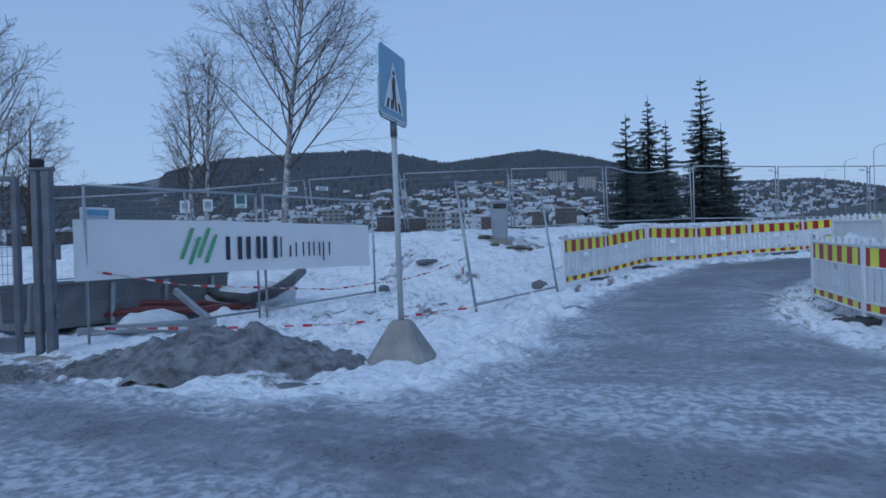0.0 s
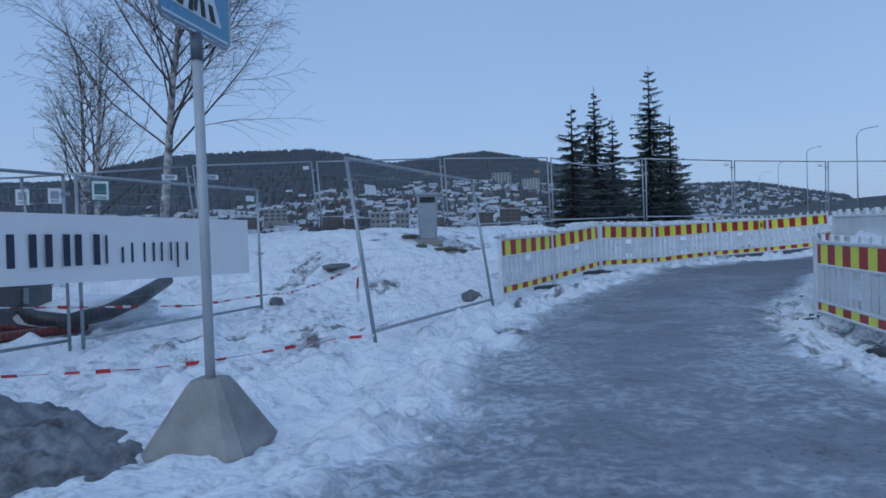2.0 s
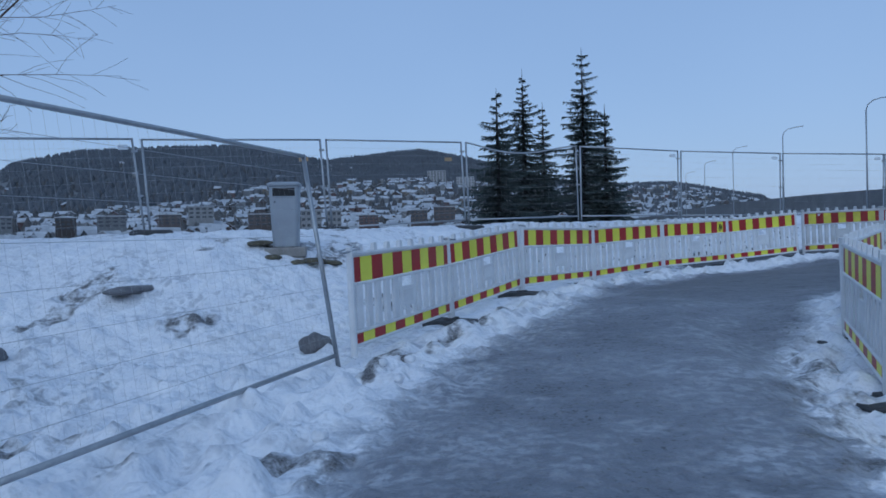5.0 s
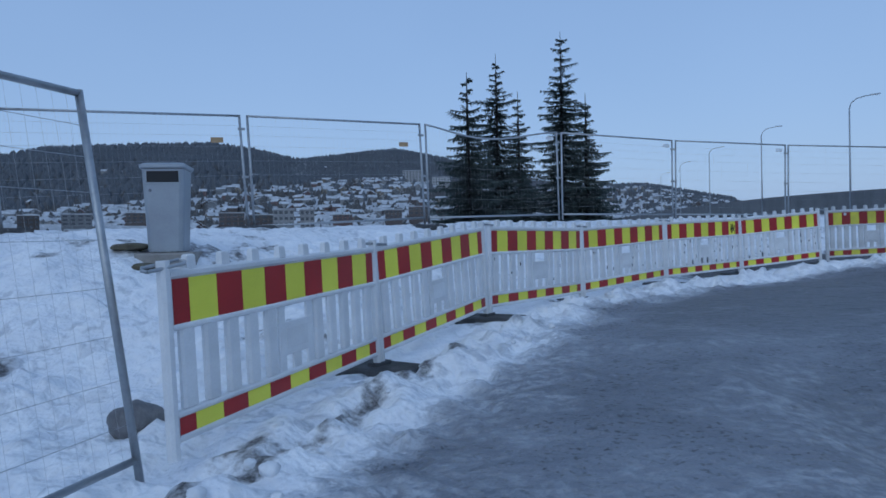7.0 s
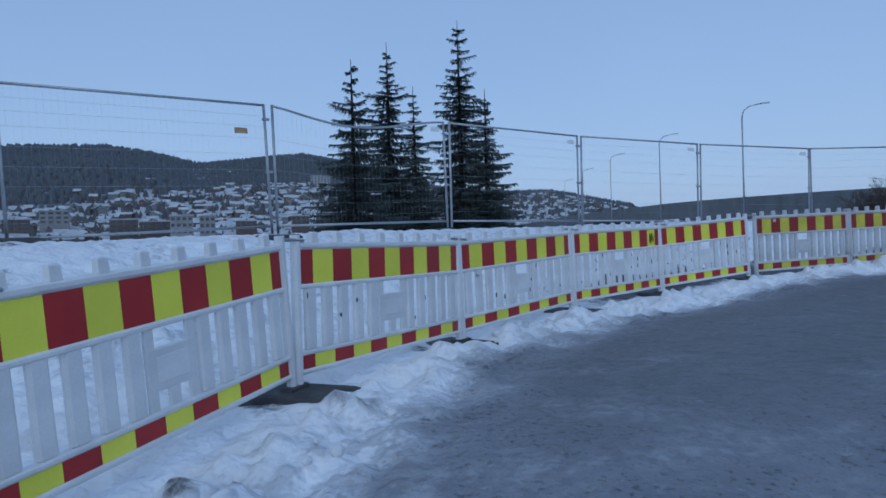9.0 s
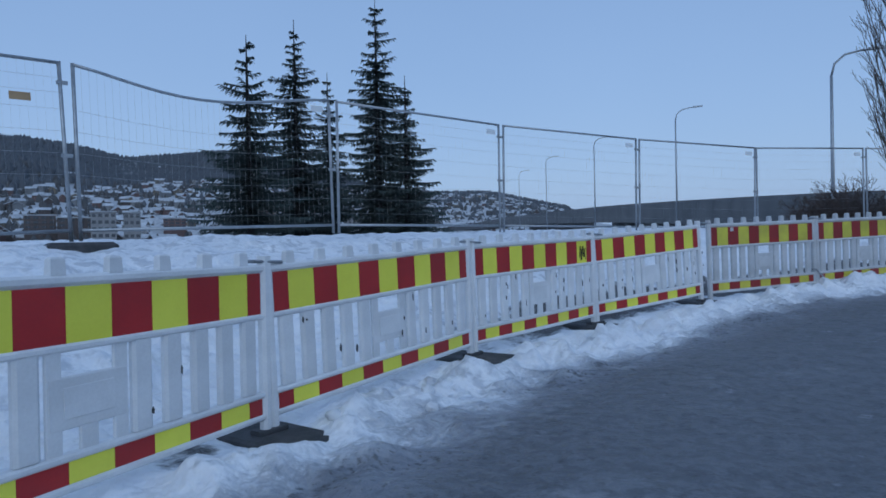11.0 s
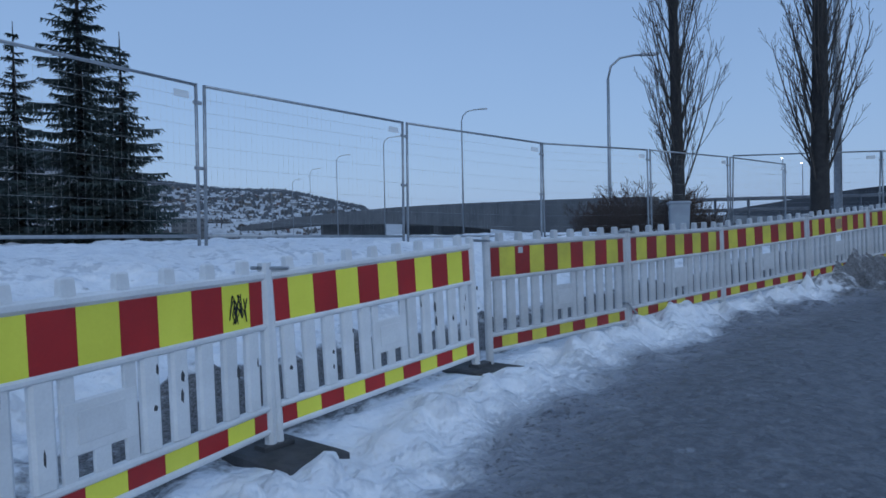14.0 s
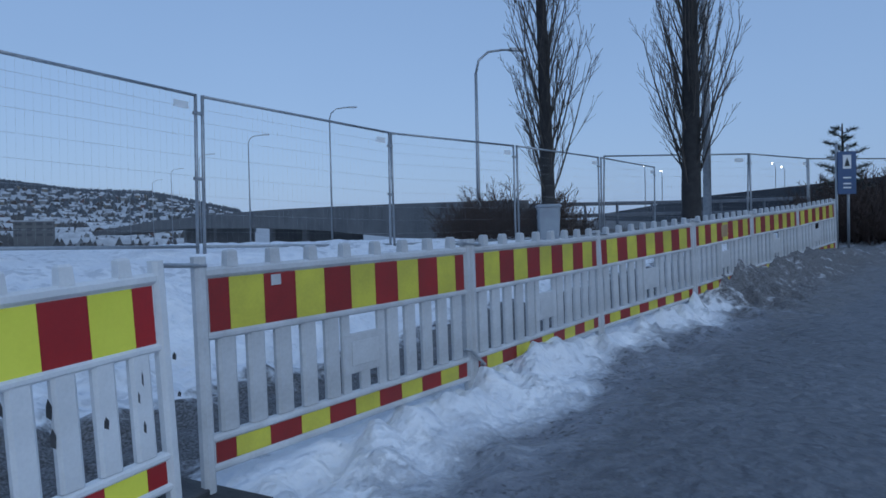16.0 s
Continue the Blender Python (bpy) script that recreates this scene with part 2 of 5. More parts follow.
    rough.inputs["To Min"].default_value, rough.inputs["To Max"].default_value = 0.78, 0.42
    l.new(wet, rough.inputs["Value"])
    l.new(calc("ADD", rough.outputs[0], calc("MULTIPLY", small, 0.22)), b.inputs["Roughness"])
    b.inputs["Specular IOR Level"].default_value = 0.4
    last = None
    for height, strength, dist in ((mid, 0.7, 0.06), (chunk, 0.8, 0.06), (small, 0.6, 0.017), (tiny, 0.5, 0.006)):
        bp = n.new("ShaderNodeBump")
        bp.inputs["Strength"].default_value, bp.inputs["Distance"].default_value = strength, dist
        l.new(height, bp.inputs["Height"])
        if last:
            l.new(last, bp.inputs["Normal"])
        last = bp.outputs[0]
    l.new(last, b.inputs["Normal"])
    return m


GROUND = ground_material("snow_and_ice")


# ---- mesh helpers ----
class Geo:
    """Collects faces for one mesh."""

    def __init__(self):
        self.v, self.f = [], []

    def bar(self, p0, p1, w, h, ch=0.004, up=(0, 0, 1)):
        """A bar with chamfered edges from p0 to p1: w across, h along up."""
        p0, p1, up = Vector(p0), Vector(p1), Vector(up)
        d = (p1 - p0).normalized()
        if abs(d.dot(up)) > 0.95:
            up = Vector((0, 1, 0))
        s = d.cross(up).normalized()
        u = s.cross(d)
        a, c = w / 2, h / 2
        prof = [(-a + ch, -c), (a - ch, -c), (a, -c + ch), (a, c - ch), (a - ch, c), (-a + ch, c), (-a, c - ch), (-a, -c + ch)] if ch else [(-a, -c), (a, -c), (a, c), (-a, c)]
        self.loft([[p + s * x + u * y for x, y in prof] for p in (p0, p1)])
        return self

    def loft(self, rings, caps=True):
        k, n = len(self.v), len(rings[0])
        for r in rings:
            self.v.extend(tuple(p) for p in r)
        for j in range(len(rings) - 1):
            for i in range(n):
                a, b = k + j * n + i, k + j * n + (i + 1) % n
                self.f.append((a, b, b + n, a + n))
        if caps:
            self.f.append(tuple(k + i for i in reversed(range(n))))
            self.f.append(tuple(k + (len(rings) - 1) * n + i for i in range(n)))
        return self

    def tube(self, points, radii, n=8, caps=True):
        points = [Vector(p) for p in points]
        if isinstance(radii, (int, float)):
            radii = [radii] * len(points)
        rings, side = [], None
        for i, p in enumerate(points):
            d = (points[min(i + 1, len(points) - 1)] - points[max(i - 1, 0)]).normalized()
            if side is None:
                side = d.orthogonal().normalized()
            side = (side - d * side.dot(d)).normalized()
            w = d.cross(side)
            rings.append([p + (side * math.cos(6.28319 * k / n) + w * math.sin(6.28319 * k / n)) * radii[i] for k in range(n)])
        return self.loft(rings, caps)

    def box(self, c, s, ch=0.004, turn=0.0):
        c = Vector(c)
        d = Vector((math.cos(turn), math.sin(turn), 0))
        return self.bar(c - d * s[0] / 2, c + d * s[0] / 2, s[1], s[2], ch)

    def poly(self, pts):
        k = len(self.v)
        self.v.extend(tuple(p) for p in pts)
        self.f.append(tuple(range(k, k + len(pts))))
        return self

    def mesh(self, name, smooth=False):
        me = bpy.data.meshes.new(name)
        me.from_pydata(self.v, [], self.f)
        bm = bmesh.new()
        bm.from_mesh(me)
        bmesh.ops.recalc_face_normals(bm, faces=bm.faces) if len(self.f) < 4000 else None
        bm.to_mesh(me)
        bm.free()
        if smooth:
            me.polygons.foreach_set("use_smooth", [True] * len(me.polygons))
        return me


def part(name, geo, material, parent=None, label="", m=None, smooth=False):
    """One mesh object under a thing or a part."""
    me = geo.mesh(name, smooth) if isinstance(geo, Geo) else geo
    if not me.materials:
        me.materials.append(material)
    ob = new(name, me)
    ob.parent = parent
    if m is not None:
        ob.matrix_basis = m
    return tagged(ob, label) if label else ob


def thing(name, label, category, group="", m=None):
    ob = tagged(new(name), label, category, group)
    ob.empty_display_size = 0.2
    if m is not None:
        ob.matrix_basis = m
    return ob


def from_arrays(name, verts, quads):
    me = bpy.data.meshes.new(name)
    me.vertices.add(len(verts))
    me.vertices.foreach_set("co", np.asarray(verts, np.float32).ravel())
    quads = np.asarray(quads, np.int32)
    k = quads.shape[1]
    me.loops.add(quads.size)
    me.loops.foreach_set("vertex_index", quads.ravel())
    me.polygons.add(len(quads))
    me.polygons.foreach_set("loop_start", np.arange(0, quads.size, k, dtype=np.int32))
    me.update(calc_edges=True)
    return me


# ---- the lie of the land ----
def lattice(ix, iy, seed):
    h = np.sin(ix * 127.1 + iy * 311.7 + seed * 74.7) * 43758.5453
    return h - np.floor(h)


def grain(x, y, size, seed=0):
    x, y = x / size, y / size
    ix, iy = np.floor(x), np.floor(y)
    fx, fy = x - ix, y - iy
    fx, fy = fx * fx * (3 - 2 * fx), fy * fy * (3 - 2 * fy)
    a, b, c, d = lattice(ix, iy, seed), lattice(ix + 1, iy, seed), lattice(ix, iy + 1, seed), lattice(ix + 1, iy + 1, seed)
    return (a + (b - a) * fx) * (1 - fy) + (c + (d - c) * fx) * fy - 0.5


def smooth(v, lo, hi):
    v = np.clip((v - lo) / (hi - lo), 0, 1)
    return v * v * (3 - 2 * v)


def beside(x, y, line):
    """Distance from a line of points, positive on its left."""
    best, sign = np.full(np.shape(x), 1e9), np.ones(np.shape(x))
    for (ax, ay), (bx, by) in zip(line, line[1:]):
        dx, dy = bx - ax, by - ay
        t = np.clip(((x - ax) * dx + (y - ay) * dy) / (dx * dx + dy * dy), 0, 1)
        d = np.hypot(x - ax - t * dx, y - ay - t * dy)
        s = np.where(dx * (y - ay) - dy * (x - ax) > 0, 1.0, -1.0)
        sign = np.where(d < best - 1e-9, s, sign)
        best = np.minimum(d, best)
    return best * sign


EDGE_LEFT = [(-60, 4.6), (-2.5, 5.5), (-0.6, 5.0), (1.5, 4.75), (2.8, 5.6), (3.25, 7.0), (3.2, 8.2), (3.14, 9.5), (3.15, 11.7), (3.5, 13.4), (3.85, 14.9), (4.35, 16.2), (5.2, 18.1), (6.0, 19.35), (7.05, 20.35), (8.5, 21.35), (9.4, 21.95), (11.1, 22.85), (12.7, 23.5), (14.4, 24.05), (16.2, 24.4), (17.9, 24.7), (40, 28)]
EDGE_RIGHT = [(60, 2.0), (9.0, 5.9), (6.5, 7.3), (5.75, 8.5), (5.5, 10.2), (5.75, 12.0), (6.2, 13.6), (7.4, 16.4), (9.5, 18.6), (12.2, 20.2), (15.5, 21.3), (40, 23)]
BANK_FOOT = [(-60, 10), (-6, 12.4), (-1.2, 12.9), (1.0, 13.7), (2.3, 14.9), (3.0, 16.1), (3.6, 17.7), (4.8, 19.4), (6.1, 21.0), (7.7, 22.4), (9.5, 23.5), (11.6, 24.2), (14, 25.1), (18, 26.2), (40, 30)]
HEAP = (-0.10, 6.22)
# joints between the barriers along the path, and the level they stand at
P = [(2.387, 13.265), (2.975, 15.37), (3.745, 17.21), (4.903, 19.143), (6.35, 20.886), (7.906, 22.203), (9.629, 23.088), (11.582, 23.708), (13.651, 24.45), (15.697, 24.843), (17.734, 25.316), (19.808, 25.732), (21.867, 26.083)]
PZ = [0.255, 0.335, 0.505, 0.485, 0.565, 0.615, 0.73, 0.775, 0.825, 0.945, 1.066, 1.184, 1.345]


def road_level(x, y):
    q = 0.45 * x + 0.89 * y
    return np.interp(q, (-50, 2.7, 7, 10, 12.9, 14.9, 17, 21.2, 23.1, 25, 27.9, 29.2, 31.8, 33, 40, 60), (0, 0.02, 0.06, 0.15, 0.22, 0.32, 0.47, 0.55, 0.62, 0.76, 0.83, 0.94, 1.19, 1.32, 1.65, 2.0))


def ridge(x, y):
    """Far hills across the river: how high the skyline stands over each bearing, in degrees."""
    az = np.degrees(np.arctan2(x - 5, y - 12))
    deg = np.interp(az, (-120, -70, -54, -48, -44.4, -43.3, -39, -33, -27, -23.5, -20, -17.4, -14.3, -11.5, -7.5, -5.8, -2, 0, 4.6, 10, 12.4, 14, 16.7, 18.5, 24, 120), (3, 4.4, 4.9, 5.2, 5.5, 6.4, 7.5, 8.0, 8.3, 7.8, 7.0, 7.3, 7.6, 7.8, 7.0, 6.5, 5.4, 4.8, 4.2, 4.1, 3.6, 3.2, 2.6, 1.5, 0.5, 0.3))
    r = np.hypot(x - 5, y - 12)
    far = 2000.0
    s = np.clip((r - 170) / (far - 170), 0, 1)
    top = far * np.tan(np.radians(deg))
    return -11 + (top + 11) * np.where(s < 1, s ** 1.4 * (1 + 0.12 * np.sin(s * 9 + az * 0.12) * (1 - s) * s * 4), 1.0), r


def land(x, y, detail=True):
    """Height of the ground, and its shares of ice and of grime."""
    x, y = np.asarray(x, float), np.asarray(y, float)
    flat = road_level(x, y)
    w = beside(x, y, BANK_FOOT)
    q = 0.45 * x + 0.89 * y
    top = 1.62 + np.clip(q - 18, -6, 14) * 0.013
    up = smooth(w, 0.0, 4.6)
    z = flat + np.maximum(top - flat, 0) * up
    z = z - 12.5 * smooth(w, 13, 80)
    left, right = -beside(x, y, EDGE_LEFT), beside(x, y, EDGE_RIGHT)     # both positive on the road
    inside = np.minimum(left, right)
    wob = 0.5 * grain(x, y, 1.3, 3) + 0.3 * grain(x, y, 0.45, 4)
    ice = smooth(inside + wob * 0.7, -0.50, 0.36)
    hills, r = ridge(x, y)
    z = np.where(r > 120, np.maximum(z, hills) * smooth(r, 120, 220) + z * (1 - smooth(r, 120, 220)), z)
    # the snow piled behind the barriers on the outer side of the bend
    pile = beside(x, y, [(9.5, 18.2), (8.2, 16.3), (7.05, 14.54), (6.5, 12.52), (6.72, 10.42), (7.25, 8.4)])
    z = z + (0.80 + 0.25 * np.exp(-((y - 12.2) / 1.6) ** 2)) * smooth(pile, 0.03, 0.50) * smooth(4.5 - pile, 0, 3) * smooth(y, 8.2, 10.2) * smooth(18 - y, 0, 2)
    grime = 0.80 * smooth(x, 14.4, 17.2) * smooth(2.2 - np.abs(left + 0.5), 0.4, 1.4) * (y > 20)
    z = z - 0.17 * smooth(x, 5.5, 6.3) * smooth(17.5 - y, 0, 4) * smooth(y, 6.5, 10)
    # snow shovelled against the foot of the barriers, muddy at the far end
    z = z + (0.03 * smooth(x, 10.2, 12) + 0.26 * smooth(x, 14.5, 17.0)) * np.exp(-((left + 0.80) / 0.38) ** 2) * smooth(23 - x, 0, 3) * (y > 19)
    # swept patches in front of the site fence, and bare spots on the bank
    grime = np.maximum(grime, 0.42 * np.exp(-(((x - 0.4) / 1.9) ** 2 + ((y - 8.9) / 0.55) ** 2)))
    grime = np.maximum(grime, 0.36 * np.exp(-(((x + 0.2) / 1.3) ** 2 + ((y - 12.2) / 0.9) ** 2)))
    grime = np.maximum(grime, 0.75 * np.exp(-(((x + 0.3) / 2.2) ** 2 + ((y - 6.1) / 0.9) ** 2)))
    grime = np.maximum(grime, 0.62 * np.exp(-(((x - 6.55) / 0.35) ** 2 + ((y - 11.0) / 1.6) ** 2)))
    grime = np.maximum(grime, 0.16 * np.exp(-((left + 0.10) / 0.30) ** 2) * smooth(y, 6, 9))
    grime = np.maximum(grime, 0.95 * np.exp(-((w - 0.42) / 0.62) ** 4) * smooth(x, 6.0, 7.5))
    grime = np.maximum(grime, 0.52 * smooth(grain(x, y, 0.9, 31) + 0.5 * grain(x, y, 0.3, 32), 0.18, 0.45) * smooth(w, -6, -3) * smooth(6 - w, 0, 2) * (left < 0) * (y < 22))
    grime = np.maximum(grime, 0.9 * np.exp(-(((x + 2.4) / 1.9) ** 2 + ((y - 5.35) / 0.65) ** 2)))
    grime = np.maximum(grime, 0.55 * np.exp(-(beside(x, y, [(2.72, 12.6), (2.80, 13.2), (3.36, 15.2), (3.62, 16.0)]) / 0.11) ** 2))
    grime = np.maximum(grime, 0.40 * np.exp(-((right + 0.10) / 0.50) ** 2) * smooth(y, 5, 7) * smooth(16 - y, 0, 3))
    grime = np.maximum(grime, 0.42 * np.exp(-(((x - 6.0) / 0.5) ** 2 + ((y - 8.0) / 0.9) ** 2)))
    if detail:
        near = smooth(60 - r, 0, 30)
        snow = 1 - ice
        lumps = 0.30 * grain(x, y, 0.30, 5) + 0.46 * grain(x, y, 0.16, 6) + 0.34 * grain(x, y, 0.09, 15) - 0.5 * np.abs(grain(x, y, 0.26, 12))
        chop = 0.6 * grain(x, y, 0.21, 51) + 0.5 * grain(x, y, 0.12, 52) - 0.4 * np.abs(grain(x, y, 0.17, 53))
        strip = np.exp(-((left + 0.50) / 0.28) ** 2) * smooth(y, 4.5, 8)
        strip_r = np.exp(-((right + 0.45) / 0.6) ** 2) * smooth(y, 6, 9)
        z = z + near * snow * (0.06 * grain(x, y, 1.7, 7) + 0.09 * grain(x, y, 0.7, 8) + 0.11 * lumps)
        z = z + near * (strip * (0.085 + 0.14 * lumps + 0.24 * chop) + strip_r * (0.06 + 0.20 * lumps)) * (0.4 + 0.6 * snow)
        z = z + near * smooth(w, 0.2, 1.0) * smooth(3.8 - w, 0, 1.8) * (0.20 * grain(x, y, 1.1, 9) + 0.16 * grain(x, y, 0.5, 10) + 0.10 * lumps)
        z = z + near * smooth(y, 6.5, 8) * smooth(15 - y, 0, 3) * smooth(3 - x, 0, 1) * (0.20 * grain(x, y, 0.9, 13) + 0.20 * lumps)
        z = z + near * ice * (0.030 * grain(x, y, 0.6, 11) + 0.022 * grain(x, y, 0.18, 14))
        z = z + near * np.exp(-((left + 0.02) / 0.24) ** 2) * 0.13 * chop
    for (px, py), pz in list(zip(P, PZ))[1:7]:
        k = np.exp(-(np.hypot(x - px, y - py) / 0.40) ** 4)
        z = z * (1 - k) + np.minimum(z, pz + 0.005) * k
    packed = 0.20 + 0.30 * smooth(19 - y, 0, 5) + 0.10 * smooth(12 - y, 0, 3) + 0.24 * smooth(7.2 - y, 0, 2.5) - 0.35 * np.exp(-((y - 4.2) / 0.6) ** 2) + 0.55 * np.exp(-((y - 5.25 - 0.04 * x) / 0.38) ** 2) + 0.10 * np.exp(-((y - 3.3) / 0.35) ** 2) * smooth(3.5 - x, 0, 2) + 0.18 * np.exp(-((right - 0.35) / 0.5) ** 2) * smooth(17 - y, 0, 4) + 0.25 * np.exp(-((left - 0.1) / 0.35) ** 2)
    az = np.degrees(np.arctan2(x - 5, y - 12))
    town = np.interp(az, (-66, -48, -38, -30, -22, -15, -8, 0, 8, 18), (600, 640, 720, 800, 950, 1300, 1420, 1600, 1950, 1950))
    # share of the hazed floor colour: full in the woods, about half nearer
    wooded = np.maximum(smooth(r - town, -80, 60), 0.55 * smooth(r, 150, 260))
    return z, ice, np.clip(grime, 0, 1), np.clip(packed, 0, 1), wooded


def ground_at(x, y):
    return float(land(np.array([x]), np.array([y]))[0][0])


def axis(lo, hi, fine, reach, grow):
    mid = list(np.arange(lo, hi, fine))
    a, b, s = [], [], fine
    while (b[-1] if b else hi) < reach:
        b.append((b[-1] if b else mid[-1]) + s)
        a.append((a[-1] if a else lo) - s)
        s *= grow
    return np.array(a[::-1] + mid + b)


gx, gy = axis(-2.6, 18.0, 0.05, 3400, 1.1), axis(2.2, 25.6, 0.05, 3400, 1.1)
GX, GY = np.meshgrid(gx, gy)
GZ, GICE, GGRIME, GPACK, GWOOD = land(GX, GY)
nx, ny = len(gx), len(gy)
ids = np.arange(nx * ny).reshape(ny, nx)
quads = np.stack([ids[:-1, :-1], ids[:-1, 1:], ids[1:, 1:], ids[1:, :-1]], -1).reshape(-1, 4)
verts = np.stack([GX, GY, GZ], -1).reshape(-1, 3)
ice_of = GICE.ravel()[quads].mean(1)


def sheet(name, pick, label):
    q = quads[pick]
    used, idx = np.unique(q, return_inverse=True)
    me = from_arrays(name, verts[used], idx.reshape(-1, 4))
    for key, values in (("ice", GICE), ("grime", GGRIME), ("packed", GPACK), ("wooded", GWOOD)):
        me.attributes.new(key, "FLOAT", "POINT").data.foreach_set("value", values.ravel()[used].astype(np.float32))
    me.polygons.foreach_set("use_smooth", [True] * len(me.polygons))
    me.materials.append(GROUND)
    return tagged(new(name, me), label, name, kind="structure")


sheet("ground", ice_of <= 0.5, "trodden uneven snow with dirty patches")
sheet("road", ice_of > 0.5, "grey icy footpath with packed snow and grit")


# ---- barriers along the path ----
def between(p, q, roll=0.0):
    """The pose of a thing that reaches along its x from p to q."""
    p, q = Vector(p), Vector(q)
    x = (q - p).normalized()
    y = Vector((0, 0, 1)).cross(x).normalized()
    z = x.cross(y)
    m = Matrix((x, y, z)).transposed().to_4x4()
    return Matrix.Translation(p) @ m @ pose(0, 0, 0, roll, 0, 0)


LONG = 2.06


def barrier_meshes(white, red, yellow):
    g = {}
    g["post"] = Geo().bar((0.030, 0, 0.04), (0.030, 0, 1.055), 0.058, 0.062, 0.016).mesh("post")
    g["top_rail"] = Geo().bar((0.05, 0, 0.985), (LONG - 0.05, 0, 0.985), 0.055, 0.045, 0.012).mesh("rail")
    g["rail"] = Geo().bar((0.05, 0, 0), (LONG - 0.05, 0, 0), 0.052, 0.034, 0.010).mesh("rail")
    g["knob"] = Geo().loft([[(-0.030, -0.022, 0), (0.030, -0.022, 0), (0.030, 0.022, 0), (-0.030, 0.022, 0)],
                            [(-0.027, -0.019, 0.066), (0.027, -0.019, 0.066), (0.027, 0.019, 0.066), (-0.027, 0.019, 0.066)],
                            [(-0.020, -0.013, 0.074), (0.020, -0.013, 0.074), (0.020, 0.013, 0.074), (-0.020, 0.013, 0.074)]]).mesh("knob")
    g["band_board"] = Geo().bar((0.05, 0, 0.842), (LONG - 0.05, 0, 0.842), 0.022, 0.245, 0.003).mesh("band_board")
    g["foot_board"] = Geo().bar((0.05, 0, 0.203), (LONG - 0.05, 0, 0.203), 0.022, 0.10, 0.003).mesh("foot_board")
    g["slat"] = Geo().loft([[(-0.048, -0.008, z), (-0.034, -0.019, z), (0.034, -0.019, z), (0.048, -0.008, z), (0.048, 0.012, z), (-0.048, 0.012, z)] for z in (0.285, 0.70)]).mesh("slat")
    g["handle_panel"] = Geo().bar((-0.16, 0, 0.485), (0.16, 0, 0.485), 0.026, 0.215, 0.006).mesh("handle_panel")
    g["inset"] = Geo().bar((-0.105, -0.0135, 0.485), (0.105, -0.0135, 0.485), 0.006, 0.13, 0.002).mesh("inset")
    g["stile"] = Geo().bar((0, 0, 0.27), (0, 0, 0.70), 0.062, 0.021, 0.004).mesh("stile")
    g["divider"] = Geo().bar((0, 0, 0.27), (0, 0, 0.385), 0.075, 0.021, 0.004).mesh("divider")
    cuts = np.cumsum([0, 0.55, 1, 1, 1, 1, 1, 1, 1, 1, 1, 0.5])
    cuts = 0.066 + cuts / cuts[-1] * (LONG - 0.132)
    g["stripe"] = [Geo().box(((a + b) / 2, 0, 0), (b - a - 0.0015, 0.0275, 0.232), 0.001).mesh("stripe") for a, b in zip(cuts, cuts[1:])]
    g["stripe_low"] = [Geo().box(((a + b) / 2, 0, 0), (b - a - 0.0015, 0.0275, 0.094), 0.001).mesh("stripe") for a, b in zip(cuts, cuts[1:])]
    for k in ("post", "top_rail", "rail", "knob", "band_board", "foot_board", "slat", "handle_panel", "inset", "stile", "divider"):
        g[k].materials.append(white)
    for k in ("stripe", "stripe_low"):
        for i, me in enumerate(g[k]):
            me.materials.append(red if i % 2 == 0 else yellow)
    return g


BM = barrier_meshes(WHITE, RED, YELLOW)
BM_DULL = barrier_meshes(DULLWHITE, DULLRED, DULLYELLOW)


def barrier(label, group="barriers along the path", g=BM, striped=True):
    root = thing("road_barrier", label, "barrier", group)
    part("post", g["post"], WHITE, root)
    part("post", g["post"], WHITE, root, m=pose(LONG - 0.06, 0, 0))
    part("rail", g["top_rail"], WHITE, root)
    for z in (0.71, 0.265, 0.139):
        part("rail", g["rail"], WHITE, root, m=pose(0, 0, z))
    band = part("band_board", g["band_board"], WHITE, root, "board with yellow and red reflective stripes" if striped else "plain white back of the board")
    foot = part("foot_board", g["foot_board"], WHITE, root, "low board with yellow and red stripes" if striped else "plain white low board")
    for i in range(11 if striped else 0):
        part("stripe", g["stripe"][i], RED, band, m=pose(0, 0, 0.842))
        part("stripe", g["stripe_low"][i], RED, foot, m=pose(0, 0, 0.203))
    for i in range(8):
        part("knob", g["knob"], WHITE, root, m=pose(0.07 + (i + 0.5) * (LONG - 0.14) / 8, 0, 1.004))
    for i in range(12):
        if i not in (5, 6):
            part("slat", g["slat"], WHITE, root, m=pose(0.07 + (i + 0.5) * (LONG - 0.14) / 12, 0, 0))
    grip = part("handle_panel", g["handle_panel"], WHITE, root, "carrying panel with a grip slot above and two notches below", m=pose(LONG / 2, 0, 0))
    part("inset", g["inset"], WHITE, grip)
    part("divider", g["divider"], WHITE, grip)
    for x in (-0.14, 0.14):
        part("stile", g["stile"], WHITE, grip, m=pose(x, 0, 0))
    return root


